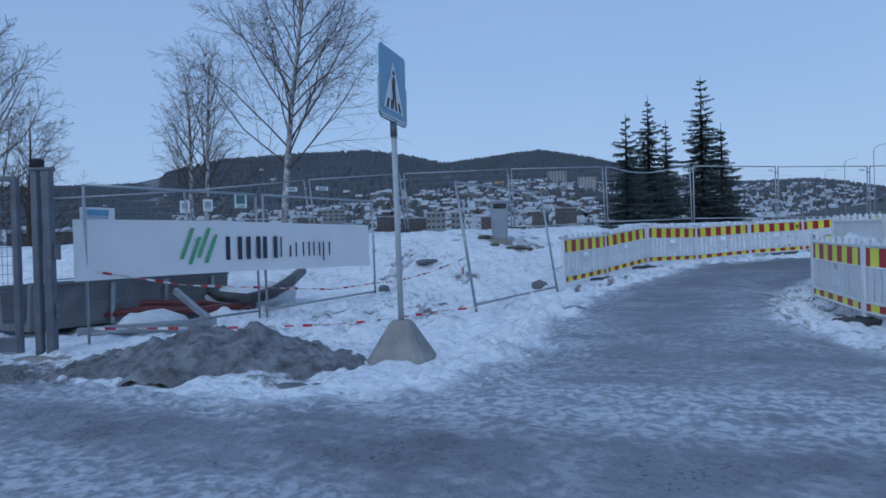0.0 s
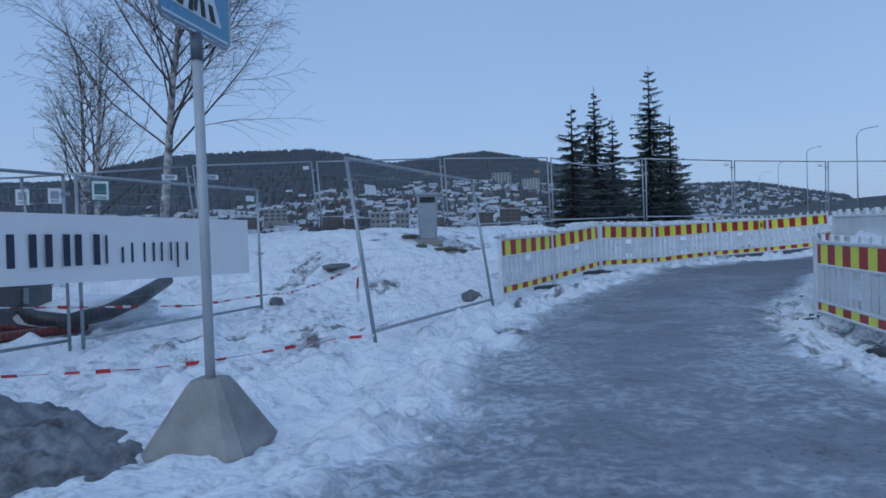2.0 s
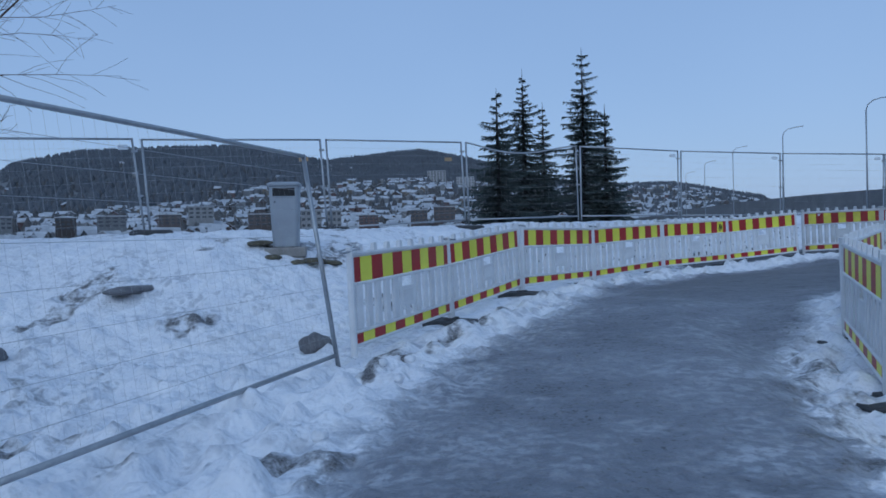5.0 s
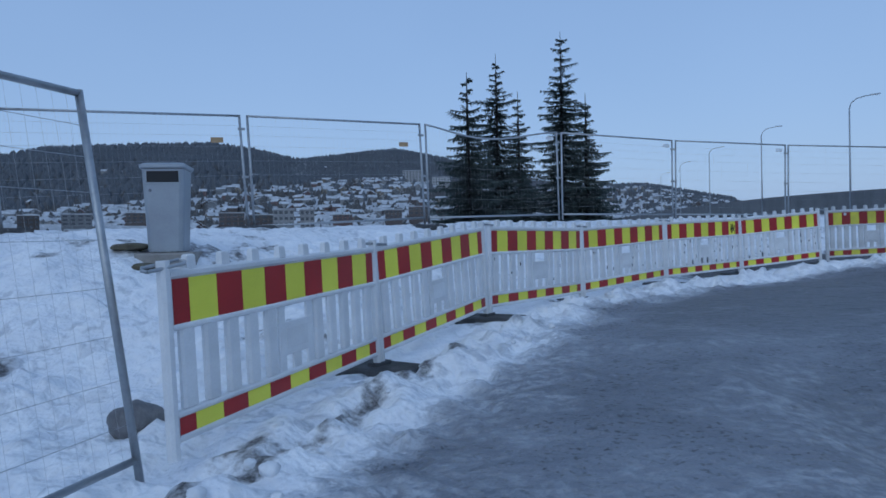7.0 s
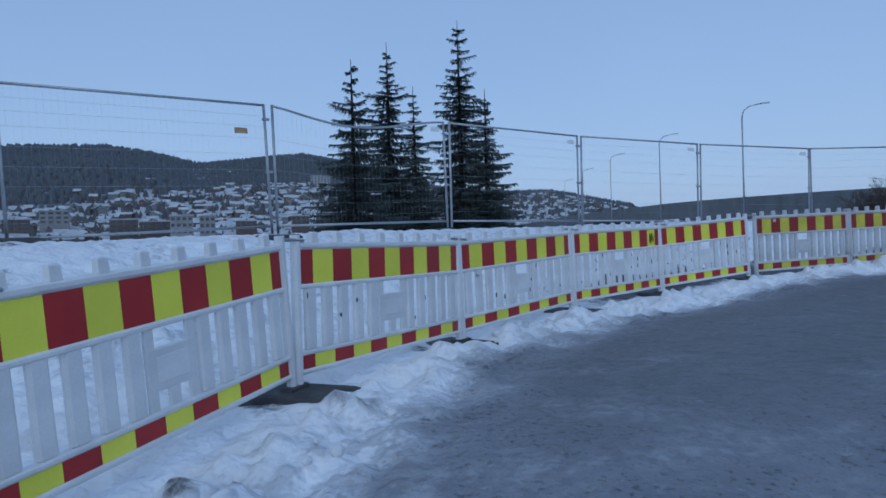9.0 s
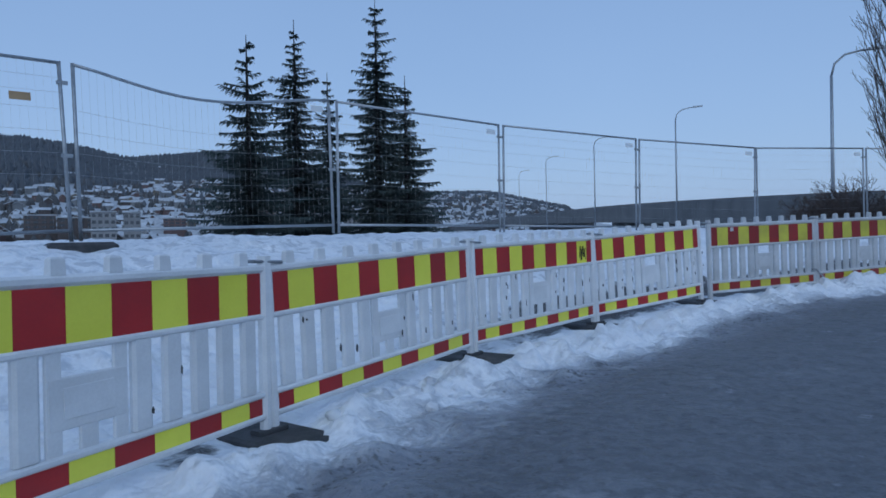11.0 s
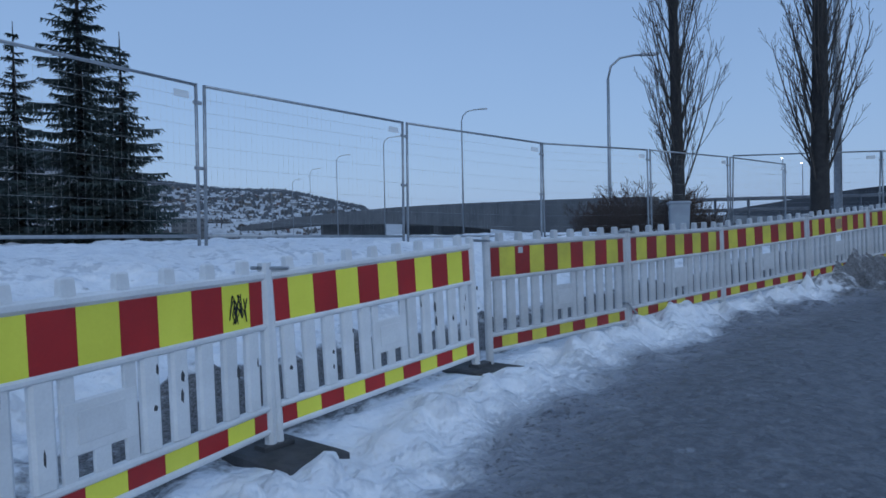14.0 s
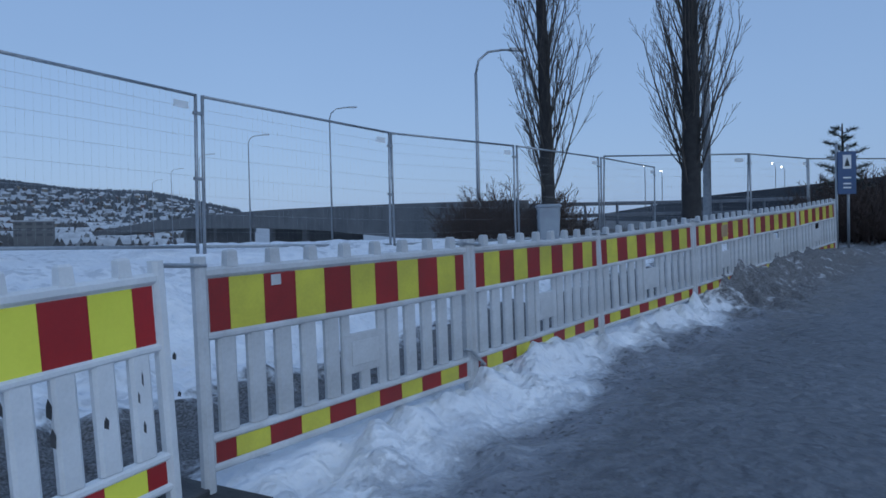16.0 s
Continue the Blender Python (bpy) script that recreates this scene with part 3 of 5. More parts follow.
def rubber_foot(m, label="black rubber foot plate under a barrier joint"):
    root = thing("ballast_block", label, "ballast block", "barrier ballast blocks", m)
    g = Geo().loft([[(-0.20, -0.38, -0.12), (0.20, -0.38, -0.12), (0.20, 0.30, -0.12), (-0.20, 0.30, -0.12)],
                    [(-0.20, -0.38, 0.055), (0.20, -0.38, 0.055), (0.20, 0.30, 0.055), (-0.20, 0.30, 0.055)],
                    [(-0.18, -0.355, 0.07), (0.18, -0.355, 0.07), (0.18, 0.28, 0.07), (-0.18, 0.28, 0.07)]])
    part("slab", g, RUBBER, root)
    part("socket", Geo().bar((-0.10, 0, 0.082), (0.10, 0, 0.082), 0.09, 0.03, 0.006), RUBBER, root)
    return root


def clip_lock(m):
    """The wire hook that ties two barriers at the top."""
    root = thing("wire_hook", "grey steel clip that ties two barriers", "hook", "barrier hooks", m)
    part("hook", Geo().tube([(-0.10, -0.025, 0), (0.10, -0.025, 0), (0.115, 0, 0), (0.10, 0.03, 0), (-0.10, 0.03, 0), (-0.115, 0, 0), (-0.10, -0.025, 0)], 0.010, 6), STEEL, root)
    return root


first = barrier("white plastic barrier with yellow and red stripes, standing in snow")
dull = barrier("dirt-greyed plastic barrier with yellow and red stripes", g=BM_DULL)
for i in range(12):
    a, b = Vector((*P[i], PZ[i])), Vector((*P[i + 1], PZ[i + 1]))
    if i == 5:
        b = b - (b - a).normalized() * 0.03
    if i == 6:
        a = a + (b - a).normalized() * 0.075
    m = between(a, b)
    stretch = (b - a).length / LONG
    if i in (0, 6):
        whole = (first, dull)[i > 0]
        whole.matrix_basis = m
    else:
        whole = copy_thing(first if i < 6 else dull, m)
    whole.scale = (stretch, 1, 1)
    if i in (3, 4):
        tagged(whole, "white plastic barrier with scratches and scribbled marks")
    if i >= 9:
        tagged(whole, "dirt-greyed barrier sunk in a muddy snow bank")
for i in range(1, 7):
    d = Vector((P[i + 1][0] - P[i - 1][0], P[i + 1][1] - P[i - 1][1], 0)).normalized()
    rubber_foot(pose(P[i][0], P[i][1], PZ[i] - 0.03, 0, 0, math.degrees(math.atan2(d.y, d.x)) + (6 * (-1) ** i)))
for i in range(1, 11):
    d = Vector((P[i + 1][0] - P[i][0], P[i + 1][1] - P[i][1], 0))
    clip_lock(pose(P[i][0], P[i][1], PZ[i] + 1.022, 0, 3, math.degrees(math.atan2(d.y, d.x))))
clip_lock(pose(P[0][0], P[0][1], PZ[0] + 1.03, 20, -10, 60))
d = Vector((P[8][0] - P[7][0], P[8][1] - P[7][1], 0))
clip_lock(pose(P[7][0], P[7][1], PZ[7] + 0.27, 0, 35, math.degrees(math.atan2(d.y, d.x))) @ pose(0, -0.03, 0))

RIGHT = [(8.2, 16.3, 0.34), (7.05, 14.54, 0.21), (6.50, 12.52, 0.11), (6.72, 10.42, 0.06), (7.25, 8.40, 0.03)]
for a, b in zip(RIGHT, RIGHT[1:]):
    copy_thing(first, between(b, a)).scale = ((Vector(a) - Vector(b)).length / LONG, 1, 1)
for i in (1, 2, 3):
    rubber_foot(pose(RIGHT[i][0], RIGHT[i][1], RIGHT[i][2] - 0.02, 0, 0, 78 + 14 * i))

# barriers on the snow bank behind, seen from their plain backs
plain = barrier("white plastic barrier set on a snow bank, plain back", "barriers on the snow bank", striped=False)
HIGH = [(7.0, 13.6, 0.44), (7.25, 11.55, 0.40), (7.75, 9.55, 0.34)]
for k, (a, b) in enumerate(zip(HIGH, HIGH[1:])):
    whole = plain if k == 0 else copy_thing(plain, Matrix())
    whole.matrix_basis = between(b, a)
clip_lock(pose(6.53, 12.40, 1.14, 70, 20, 60))

# scribble and stickers on the striped boards
m4 = between((*P[4], PZ[4]), (*P[5], PZ[5]))
g = Geo()
for k in range(7):
    a = 1.755 + 0.02 * math.sin(k * 2.1)
    g.tube([(a + 0.03 * math.sin(k * 1.7 + j) + 0.012 * k, -0.0165, 0.76 + 0.17 * ((k * 3 + j * 2) % 7) / 7) for j in range(5)], 0.0028, 4)
tagged(part("graffiti", g, BLACK, m=m4), "black scribbled marker tag on a yellow stripe", "graffiti")
for i, x, z, w, h, mt, lab in ((6, 0.49, 0.925, 0.055, 0.05, DULLWHITE, "torn pale sticker on a red stripe"), (9, 1.02, 0.85, 0.22, 0.15, AMBER, "faded orange sticker on a dirty stripe"), (9, 1.02, 0.70, 0.12, 0.05, TAPEWHITE, "small white label on a dirty barrier"), (10, 0.95, 0.62, 0.13, 0.10, TAPEWHITE, "white label on a dirty barrier")):
    tagged(part("sticker", Geo().box((x, -0.0165, z), (w, 0.003, h), 0.0008), mt, m=between((*P[i], PZ[i]), (*P[i + 1], PZ[i + 1]))), lab, "sticker")


# dark scuffs where paint has worn and slats are chipped
sr = random.Random(21)
for i, count in ((2, 5), (3, 9), (4, 12), (5, 16)):
    g = Geo()
    for k in range(count):
        slat = 0.07 + (sr.choice((0, 1, 2, 3, 4, 7, 8, 9, 10, 11)) + 0.5) * (LONG - 0.14) / 12
        x, z, h, w = slat + sr.uniform(-0.028, 0.028), sr.uniform(0.34, 0.66), sr.uniform(0.012, 0.06), sr.uniform(0.004, 0.012)
        g.loft([[(x - w, yy, z), (x + w * 0.6, yy, z - h * 0.3), (x + w, yy, z + h * 0.5), (x, yy, z + h), (x - w * 0.8, yy, z + h * 0.6)] for yy in (-0.0175, -0.0195)])
    tagged(part("scuff_marks", g, RUBBER, m=between((*P[i], PZ[i]), (*P[i + 1], PZ[i + 1]))), "black scuff marks on white barrier slats", "marks")


# ---- mesh fence ----
FL, FH = 3.42, 1.98


def fence_meshes():
    g = {}
    g["post"] = Geo().tube([(0, 0, 0), (0, 0, FH)], 0.021, 10).mesh("post", True)
    g["rail"] = Geo().tube([(0, 0, 0), (FL, 0, 0)], 0.019, 8).mesh("rail", True)
    w = Geo()
    for i in range(1, 42):
        w.tube([(FL * i / 42, 0, 0.12), (FL * i / 42, 0, FH - 0.02)], 0.0006, 3, False)
    for z in (0.30, 0.52, 0.74, 0.98, 1.22, 1.46, 1.64, 1.80):
        w.tube([(0, 0, z), (FL, 0, z)], 0.0017, 4, False)
    g["wire_mesh"] = w.mesh("wire_mesh")
    g["coupler"] = Geo().box((0, 0, 0), (0.11, 0.04, 0.04), 0.008).mesh("coupler")
    g["tag"] = Geo().box((0, 0, 0), (0.20, 0.008, 0.085), 0.002).mesh("tag")
    f = Geo().loft([[(-0.36, -0.11, 0), (0.36, -0.11, 0), (0.36, 0.11, 0), (-0.36, 0.11, 0)],
                    [(-0.36, -0.11, 0.09), (0.36, -0.11, 0.09), (0.36, 0.11, 0.09), (-0.36, 0.11, 0.09)],
                    [(-0.31, -0.08, 0.13), (0.31, -0.08, 0.13), (0.31, 0.08, 0.13), (-0.31, 0.08, 0.13)]])
    g["foot"] = f.mesh("foot")
    for k in ("post", "rail", "wire_mesh", "coupler"):
        g[k].materials.append(STEEL)
    return g


FM = fence_meshes()
g_tag_plain, g_tag_amber = FM["tag"], FM["tag"].copy()
g_tag_plain.materials.append(SIGNWHITE)
g_tag_amber.materials.append(AMBER)


def fence_panel(a, b, tag=None, lean=0.0, label="galvanised steel mesh fence panel set up in snow", bent=False):
    m = between(a, b, lean)
    k = (Vector(b) - Vector(a)).length
    root = thing("mesh_fence", label, "fence", "mesh fence panels", m @ Matrix.Diagonal(((k - 0.10) / FL, 1, 1, 1)))
    part("post", FM["post"], STEEL, root, m=pose(0.0, 0, 0))
    part("post", FM["post"], STEEL, root, m=pose(FL, 0, 0))
    part("rail", FM["rail"], STEEL, root, m=pose(0, 0, 0.12))
    if bent:
        def dip(s):
            return FH - 0.015 - 0.22 * math.sin(math.pi * s ** 0.85) ** 1.5
        part("rail", Geo().tube([(FL * k / 14, 0, dip(k / 14)) for k in range(15)], 0.019, 8), STEEL, root, "bent sagging top rail", smooth=True)
        w = Geo()
        for i in range(1, 42):
            w.tube([(FL * i / 42, 0, 0.12), (FL * i / 42, 0, dip(i / 42))], 0.0009, 3, False)
        for z in (0.30, 0.52, 0.74, 0.98, 1.22, 1.46):
            w.tube([(FL * k / 6, 0, z - 0.10 * z * math.sin(math.pi * k / 6)) for k in range(7)], 0.0017, 4, False)
        part("wire_mesh", w, STEEL, root, "thin welded wire mesh")
    else:
        part("rail", FM["rail"], STEEL, root, m=pose(0, 0, FH - 0.015))
        part("wire_mesh", FM["wire_mesh"], STEEL, root, "thin welded wire mesh")
    for z in (0.95, 1.75) if not lean else ():
        part("coupler", FM["coupler"], STEEL, root, m=pose(FL + 0.02, 0, z))
    if tag:
        part("tag", g_tag_amber if tag == "amber" else g_tag_plain, SIGNWHITE, root, "small name plate", m=pose(FL - (0.40 if tag == "amber" else 0.22), -0.02, FH - (0.42 if tag == "amber" else 0.16)))
    return root


def fence_foot(x, y, z, turn):
    root = thing("fence_ballast", "dark block under a fence joint", "ballast block", "fence ballast blocks", pose(x, y, z, 0, 0, turn))
    part("block", FM["foot"], RUBBER, root)


BACK = [(-9.0, 11.35, 0.52), (-6.3, 13.1, 0.68), (-4.35, 15.4, 1.02), (-3.0, 18.3, 1.36), (-0.37, 20.62, 1.555), (2.25, 22.94, 1.69), (4.98, 25.13, 1.755), (7.88, 27.08, 1.735), (11.07, 28.48, 1.68), (14.4, 29.58, 1.63), (17.5, 30.0, 1.66), (20.9, 30.9, 1.71), (24.0, 31.7, 1.69)]
tags = [None, None, "plain", "amber", "amber", "plain", "plain", "plain", "plain", "plain", "plain", "plain"]
for i, (a, b) in enumerate(zip(BACK, BACK[1:])):
    fence_panel(a, b, tags[i], bent=i == 5)
for i, (x, y, z) in enumerate(BACK[1:6], 1):
    d = math.degrees(math.atan2(BACK[i + 1][1] - y, BACK[i + 1][0] - x))
    fence_foot(x, y, ground_at(x, y) - 0.05, d)
SIDE = [(20.9, 30.85, 1.74), (23.4, 28.6, 1.66), (26.7, 28.9, 1.75), (29.9, 27.9, 1.8)]
for a, b in zip(SIDE, SIDE[1:]):
    fence_panel(a, b, "plain")

# site fence near the gate; the next panel stands loose and leans
fence_panel((-2.34, 6.70, 0.10), (-1.76, 9.46, 0.12), None, 0, "mesh fence panel carrying a long white banner")
fence_panel((-1.75, 9.52, 0.12), (-1.37, 12.79, 0.17), "plain", 0, "mesh fence panel carrying a long white banner")
fence_panel((1.68, 9.83, 0.19), (2.29, 13.29, 0.215), None, -8.5, "mesh fence panel that leans over the snow")
m = between((1.68, 9.83, 0.19), (2.29, 13.29, 0.215), -8.5)
tagged(part("name_sign", Geo().box((0.36, -0.02, 1.64), (0.22, 0.008, 0.11), 0.002, 0.0), SIGNWHITE, m=m), "small white plate hung on a fence panel", "sign")


# ---- the site entrance ----
BA, BB = Vector((-2.40, 6.55, 0)), Vector((-1.17, 11.98, 0))
bdir = (BB - BA).normalized()
bout = Vector((bdir.y, -bdir.x, 0))


def banner():
    root = thing("banner", "long white fabric banner with dark bars and green strokes", "banner")
    n, h = 40, 8
    g = Geo()
    for side in (0.030, 0.034):
        for i in range(n + 1):
            for j in range(h + 1):
                s, t = i / n, j / h
                z = 0.885 + 0.755 * t + 0.012 * math.sin(s * 5) - 0.02 * s * (1 - t)
                p = BA.lerp(BB, s) + bout * (side + 0.012 * math.sin(s * 21) * (1 - t) + 0.008 * math.sin(s * 47 + t * 3))
                g.v.append((p.x, p.y, z))
    k = (n + 1) * (h + 1)
    for o in (0, k):
        for i in range(n):
            for j in range(h):
                a = o + i * (h + 1) + j
                g.f.append((a, a + h + 1, a + h + 2, a + 1))
    part("cloth", g, BANNER, root, smooth=True)

    def mark(name, s0, s1, z0, z1, material, slant=0.0):
        a, b = BA.lerp(BB, s0) + bout * 0.052, BA.lerp(BB, s1) + bout * 0.052
        k = bdir * slant
        q = Geo()
        pts = [a + Vector((0, 0, z0)), b + Vector((0, 0, z0)), b + k + Vector((0, 0, z1)), a + k + Vector((0, 0, z1))]
        q.loft([pts, [p + bout * 0.002 for p in pts]])
        part(name, q, material, root)

    # slanted strokes of the device, then bars in place of the name
    for s0, lo, hi in ((0.258, 1.11, 1.545), (0.281, 1.03, 1.42), (0.308, 1.12, 1.545), (0.330, 1.04, 1.45)):
        mark("stroke", s0, s0 + 0.011, lo, hi, GREEN, 0.44 * (hi - lo))
    for s0 in (0.398, 0.438, 0.468, 0.503, 0.527, 0.566):
        mark("bar", s0, s0 + 0.014, 1.07, 1.42, INK)
    for s0, z0, z1 in ((0.592, 1.08, 1.41), (0.629, 1.08, 1.27), (0.652, 1.08, 1.32), (0.682, 1.08, 1.32), (0.706, 1.08, 1.32), (0.727, 1.08, 1.32), (0.752, 1.08, 1.32), (0.770, 0.99, 1.32), (0.797, 1.08, 1.32)):
        mark("thin_bar", s0, s0 + 0.005, z0, z1, INK)


banner()


def gate():
    root = thing("sliding_gate", "dark grey steel site gate standing open at its post", "gate", m=pose(-2.42, 6.25, 0.0, 0, 0, 200))
    for x, w in ((-0.02, 0.10), (0.12, 0.085)):
        part("gate_post", Geo().bar((x, 0, -0.2), (x, 0, 2.2), w, w, 0.012), GATE, root)
    part("cap", Geo().box((0.05, 0, 2.22), (0.26, 0.13, 0.04), 0.01), GATE, root)
    part("motor_box", Geo().box((0.10, 0, 2.29), (0.11, 0.11, 0.11), 0.02), DARK, root, "small dark box on the gate post")
    for z in (0.55, 1.25):
        part("catch", Geo().box((-0.09, -0.02, z), (0.06, 0.07, 0.18), 0.01), GATE, root)
    leaf = part("leaf_frame", Geo().bar((0.36, 0, 0.08), (0.36, 0, 2.12), 0.07, 0.07, 0.008).bar((0.36, 0, 0.18), (3.9, 0, 0.18), 0.09, 0.16, 0.01).bar((0.36, 0, 2.12), (3.9, 0, 2.12), 0.06, 0.06, 0.008).bar((3.9, 0, 0.1), (3.9, 0, 2.15), 0.07, 0.07, 0.008), GATE, root)
    w = Geo()
    for i in range(1, 60):
        w.tube([(0.36 + i * 0.06, 0, 0.24), (0.36 + i * 0.06, 0, 2.1)], 0.0028, 4, False)
    for i in range(18):
        w.tube([(0.36, 0, 0.27 + i * 0.105), (3.9, 0, 0.27 + i * 0.105)], 0.0035, 4, False)
    part("gate_mesh", w, GATE, leaf, "welded wire infill")
    part("rail_foot", Geo().box((1.4, 0, 0.02), (5.2, 0.16, 0.06), 0.01), GATE, root)
    tagged(part("gate_plinth", Geo().loft([[(-0.75, -0.32, -0.2), (0.6, -0.32, -0.2), (0.6, 0.28, -0.2), (-0.75, 0.28, -0.2)], [(-0.72, -0.3, 0.07), (0.58, -0.3, 0.07), (0.58, 0.26, 0.07), (-0.72, 0.26, 0.07)]]), CONCRETE, m=pose(-2.42, 6.25, -0.02, 0, 0, 200)), "low concrete plinth under the gate post", "plinth")


gate()


def crossing_sign():
    root = thing("crossing_sign", "blue pedestrian crossing sign on a pale steel pole", "road sign", m=pose(1.78, 6.90, 0))
    yaw = 91
    block = Geo()
    rings = []
    for z, a in ((-0.06, 0.305), (0.05, 0.31), (0.40, 0.115), (0.44, 0.085)):
        ch = a * 0.22
        rings.append([(-a + ch, -a, z), (a - ch, -a, z), (a, -a + ch, z), (a, a - ch, z), (a - ch, a, z), (-a + ch, a, z), (-a, a - ch, z), (-a, -a + ch, z)])
    part("foot_block", block.loft(rings), CONCRETE, root, "worn concrete pyramid foot", m=pose(0, 0, 0, 0, 0, 8))
    part("pole", Geo().tube([(0, 0, 0.36), (-0.025, 0.0, 2.42)], 0.030, 12), POLE, root, smooth=True)
    part("sleeve", Geo().tube([(-0.025, 0, 2.34), (-0.027, 0, 2.50)], 0.037, 12), GATE, root, smooth=True)
    turn = pose(-0.027, 0, 2.47, 0, 1.5, yaw)

    def plate(name, w, h, z, y, material, parent, t=0.004, ch=0.03, label=""):
        pts = [(-w / 2 + ch, z), (w / 2 - ch, z), (w / 2, z + ch), (w / 2, z + h - ch), (w / 2 - ch, z + h), (-w / 2 + ch, z + h), (-w / 2, z + h - ch), (-w / 2, z + ch)]
        return part(name, Geo().loft([[(x, y, k) for x, k in pts], [(x, y + t, k) for x, k in pts]]), material, parent, label, m=turn)

    # the plate sits in a U-shaped holder
    part("holder", Geo().tube([(-0.345, 0, 0.44), (-0.345, 0, 0.07), (-0.30, 0, 0.03), (0.30, 0, 0.03), (0.345, 0, 0.07), (0.345, 0, 0.44)], 0.012, 8), STEEL, root, m=turn)
    board = plate("board", 0.66, 0.72, 0.05, -0.006, BLUE, root, 0.012, 0.03, "blue reflective board with a white edge")

    def flat(name, pts, y, material, label=""):
        for sgn in (-1, 1):
            part(name, Geo().loft([[(x * sgn, y * sgn, z) for x, z in pts], [(x * sgn, (y - 0.0015) * sgn, z) for x, z in pts]]), material, board, label)

    flat("edge_line", [(-0.318, 0.062), (0.318, 0.062), (0.318, 0.076), (-0.318, 0.076)], -0.0075, SIGNWHITE)
    flat("triangle", [(-0.25, 0.14), (0.25, 0.14), (0.0, 0.66)], -0.008, SIGNWHITE, "white triangle")
    for x0, x1 in ((-0.19, -0.135), (-0.085, -0.04), (0.04, 0.085), (0.135, 0.19)):
        flat("bar", [(x0, 0.15), (x1, 0.15), (x1 * 0.8, 0.25), (x0 * 0.8, 0.25)], -0.0105, BLACK)
    # plain pictogram
    flat("pictogram", [(-0.03, 0.16), (-0.005, 0.16), (0.012, 0.30), (0.045, 0.16), (0.07, 0.16), (0.04, 0.36), (0.035, 0.48), (0.0, 0.50), (-0.03, 0.47), (-0.045, 0.36), (-0.03, 0.34)], -0.0125, BLACK)
    flat("pictogram", [(-0.022, 0.515), (0.022, 0.515), (0.026, 0.54), (0.0, 0.57), (-0.026, 0.54)], -0.0125, BLACK)


crossing_sign()


def heap():
    """Grey ploughed snow with grit in it."""
    n, k = 170, 96
    u, v = np.meshgrid(np.linspace(-1, 1, n), np.linspace(-1, 1, k))
    x0, y0 = u * 1.72, v * 0.98
    turn = radians(12)
    x, y = HEAP[0] + x0 * math.cos(turn) - y0 * math.sin(turn), HEAP[1] + x0 * math.sin(turn) + y0 * math.cos(turn)
    rr = np.hypot(u, v) + 0.25 * grain(x, y, 0.5, 21)
    body = np.clip(1 - rr, 0, 1) ** 0.75
    h = (0.40 + 0.08 * np.sin(x * 2.2 + 1)) * body * (1 + 0.5 * grain(x, y, 0.35, 22)) + smooth(body, 0.02, 0.2) * (0.09 * grain(x, y, 0.26, 23) + 0.08 * grain(x, y, 0.11, 24) + 0.06 * grain(x, y, 0.05, 25))
    z = road_level(x, y) - 0.06 + h
    ids = np.arange(n * k).reshape(k, n)
    q = np.stack([ids[:-1, :-1], ids[:-1, 1:], ids[1:, 1:], ids[1:, :-1]], -1).reshape(-1, 4)
    me = from_arrays("snowdrift", np.stack([x, y, z], -1).reshape(-1, 3), q)
    me.polygons.foreach_set("use_smooth", [True] * len(me.polygons))
    me.materials.append(mat("dirty_snow", (0.28, 0.285, 0.305), 0.85, 0, (0.070, 0.069, 0.072), 5.5, 34, 0.8))
    tagged(new("snowdrift", me), "low heap of dirty grey ploughed snow", "snow heap")


heap()


def lump(name, x, y, size, label, material, seed, category="stone", sink=0.3):
    bm = bmesh.new()
    bmesh.ops.create_icosphere(bm, subdivisions=3, radius=1)
    for v in bm.verts:
        p = v.co.copy()
        v.co = Vector((p.x * size[0], p.y * size[1], p.z * size[2])) * (1 + 0.28 * noise.noise(p * 1.6 + Vector((seed, 0, 0))) + 0.10 * noise.noise(p * 4 + Vector((0, seed, 0))))
    me = bpy.data.meshes.new(name)
    bm.to_mesh(me)
    bm.free()
    me.polygons.foreach_set("use_smooth", [True] * len(me.polygons))
    me.materials.append(material)
    ob = new(name, me)
    ob.matrix_basis = pose(x, y, ground_at(x, y) + size[2] * (1 - sink * 2), 0, 0, seed * 40)
    return tagged(ob, label, category)


SNOWLUMP = mat("snow_lump", (0.80, 0.82, 0.85), 0.8, 0, (0.62, 0.64, 0.67), 6, 40, 0.5)
lump("stone", 1.76, 13.95, (0.17, 0.13, 0.11), "grey field stone lying in the snow", STONE, 1)
lump("stone", -1.2, 15.2, (0.40, 0.2, 0.06), "flat grey stone half sunk in snow", STONE, 2)
lump("stone", -1.5, 13.35, (0.15, 0.12, 0.08), "grey stone capped with snow", STONE, 3)
lump("stone", 1.35, 5.55, (0.19, 0.13, 0.035), "dark gritty clod of ice on the path edge", STONE, 4)
random.seed(4)
for k in range(46):
    i = random.randrange(2, 14)
    t = random.random()
    ex = EDGE_LEFT[i][0] * (1 - t) + EDGE_LEFT[i + 1][0] * t if i + 1 < 15 else EDGE_LEFT[i][0]
    ey = EDGE_LEFT[i][1] * (1 - t) + EDGE_LEFT[i + 1][1] * t if i + 1 < 15 else EDGE_LEFT[i][1]
    s = random.uniform(0.02, 0.06)
    tagged(lump("snow_clod", ex - random.uniform(0.0, 0.75), ey + random.uniform(0.0, 0.5), (s, s * 0.8, s * 0.7), "broken clod of trodden snow", SNOWLUMP, k % 9, "snow clod", 0.35), group="snow clods by the path")


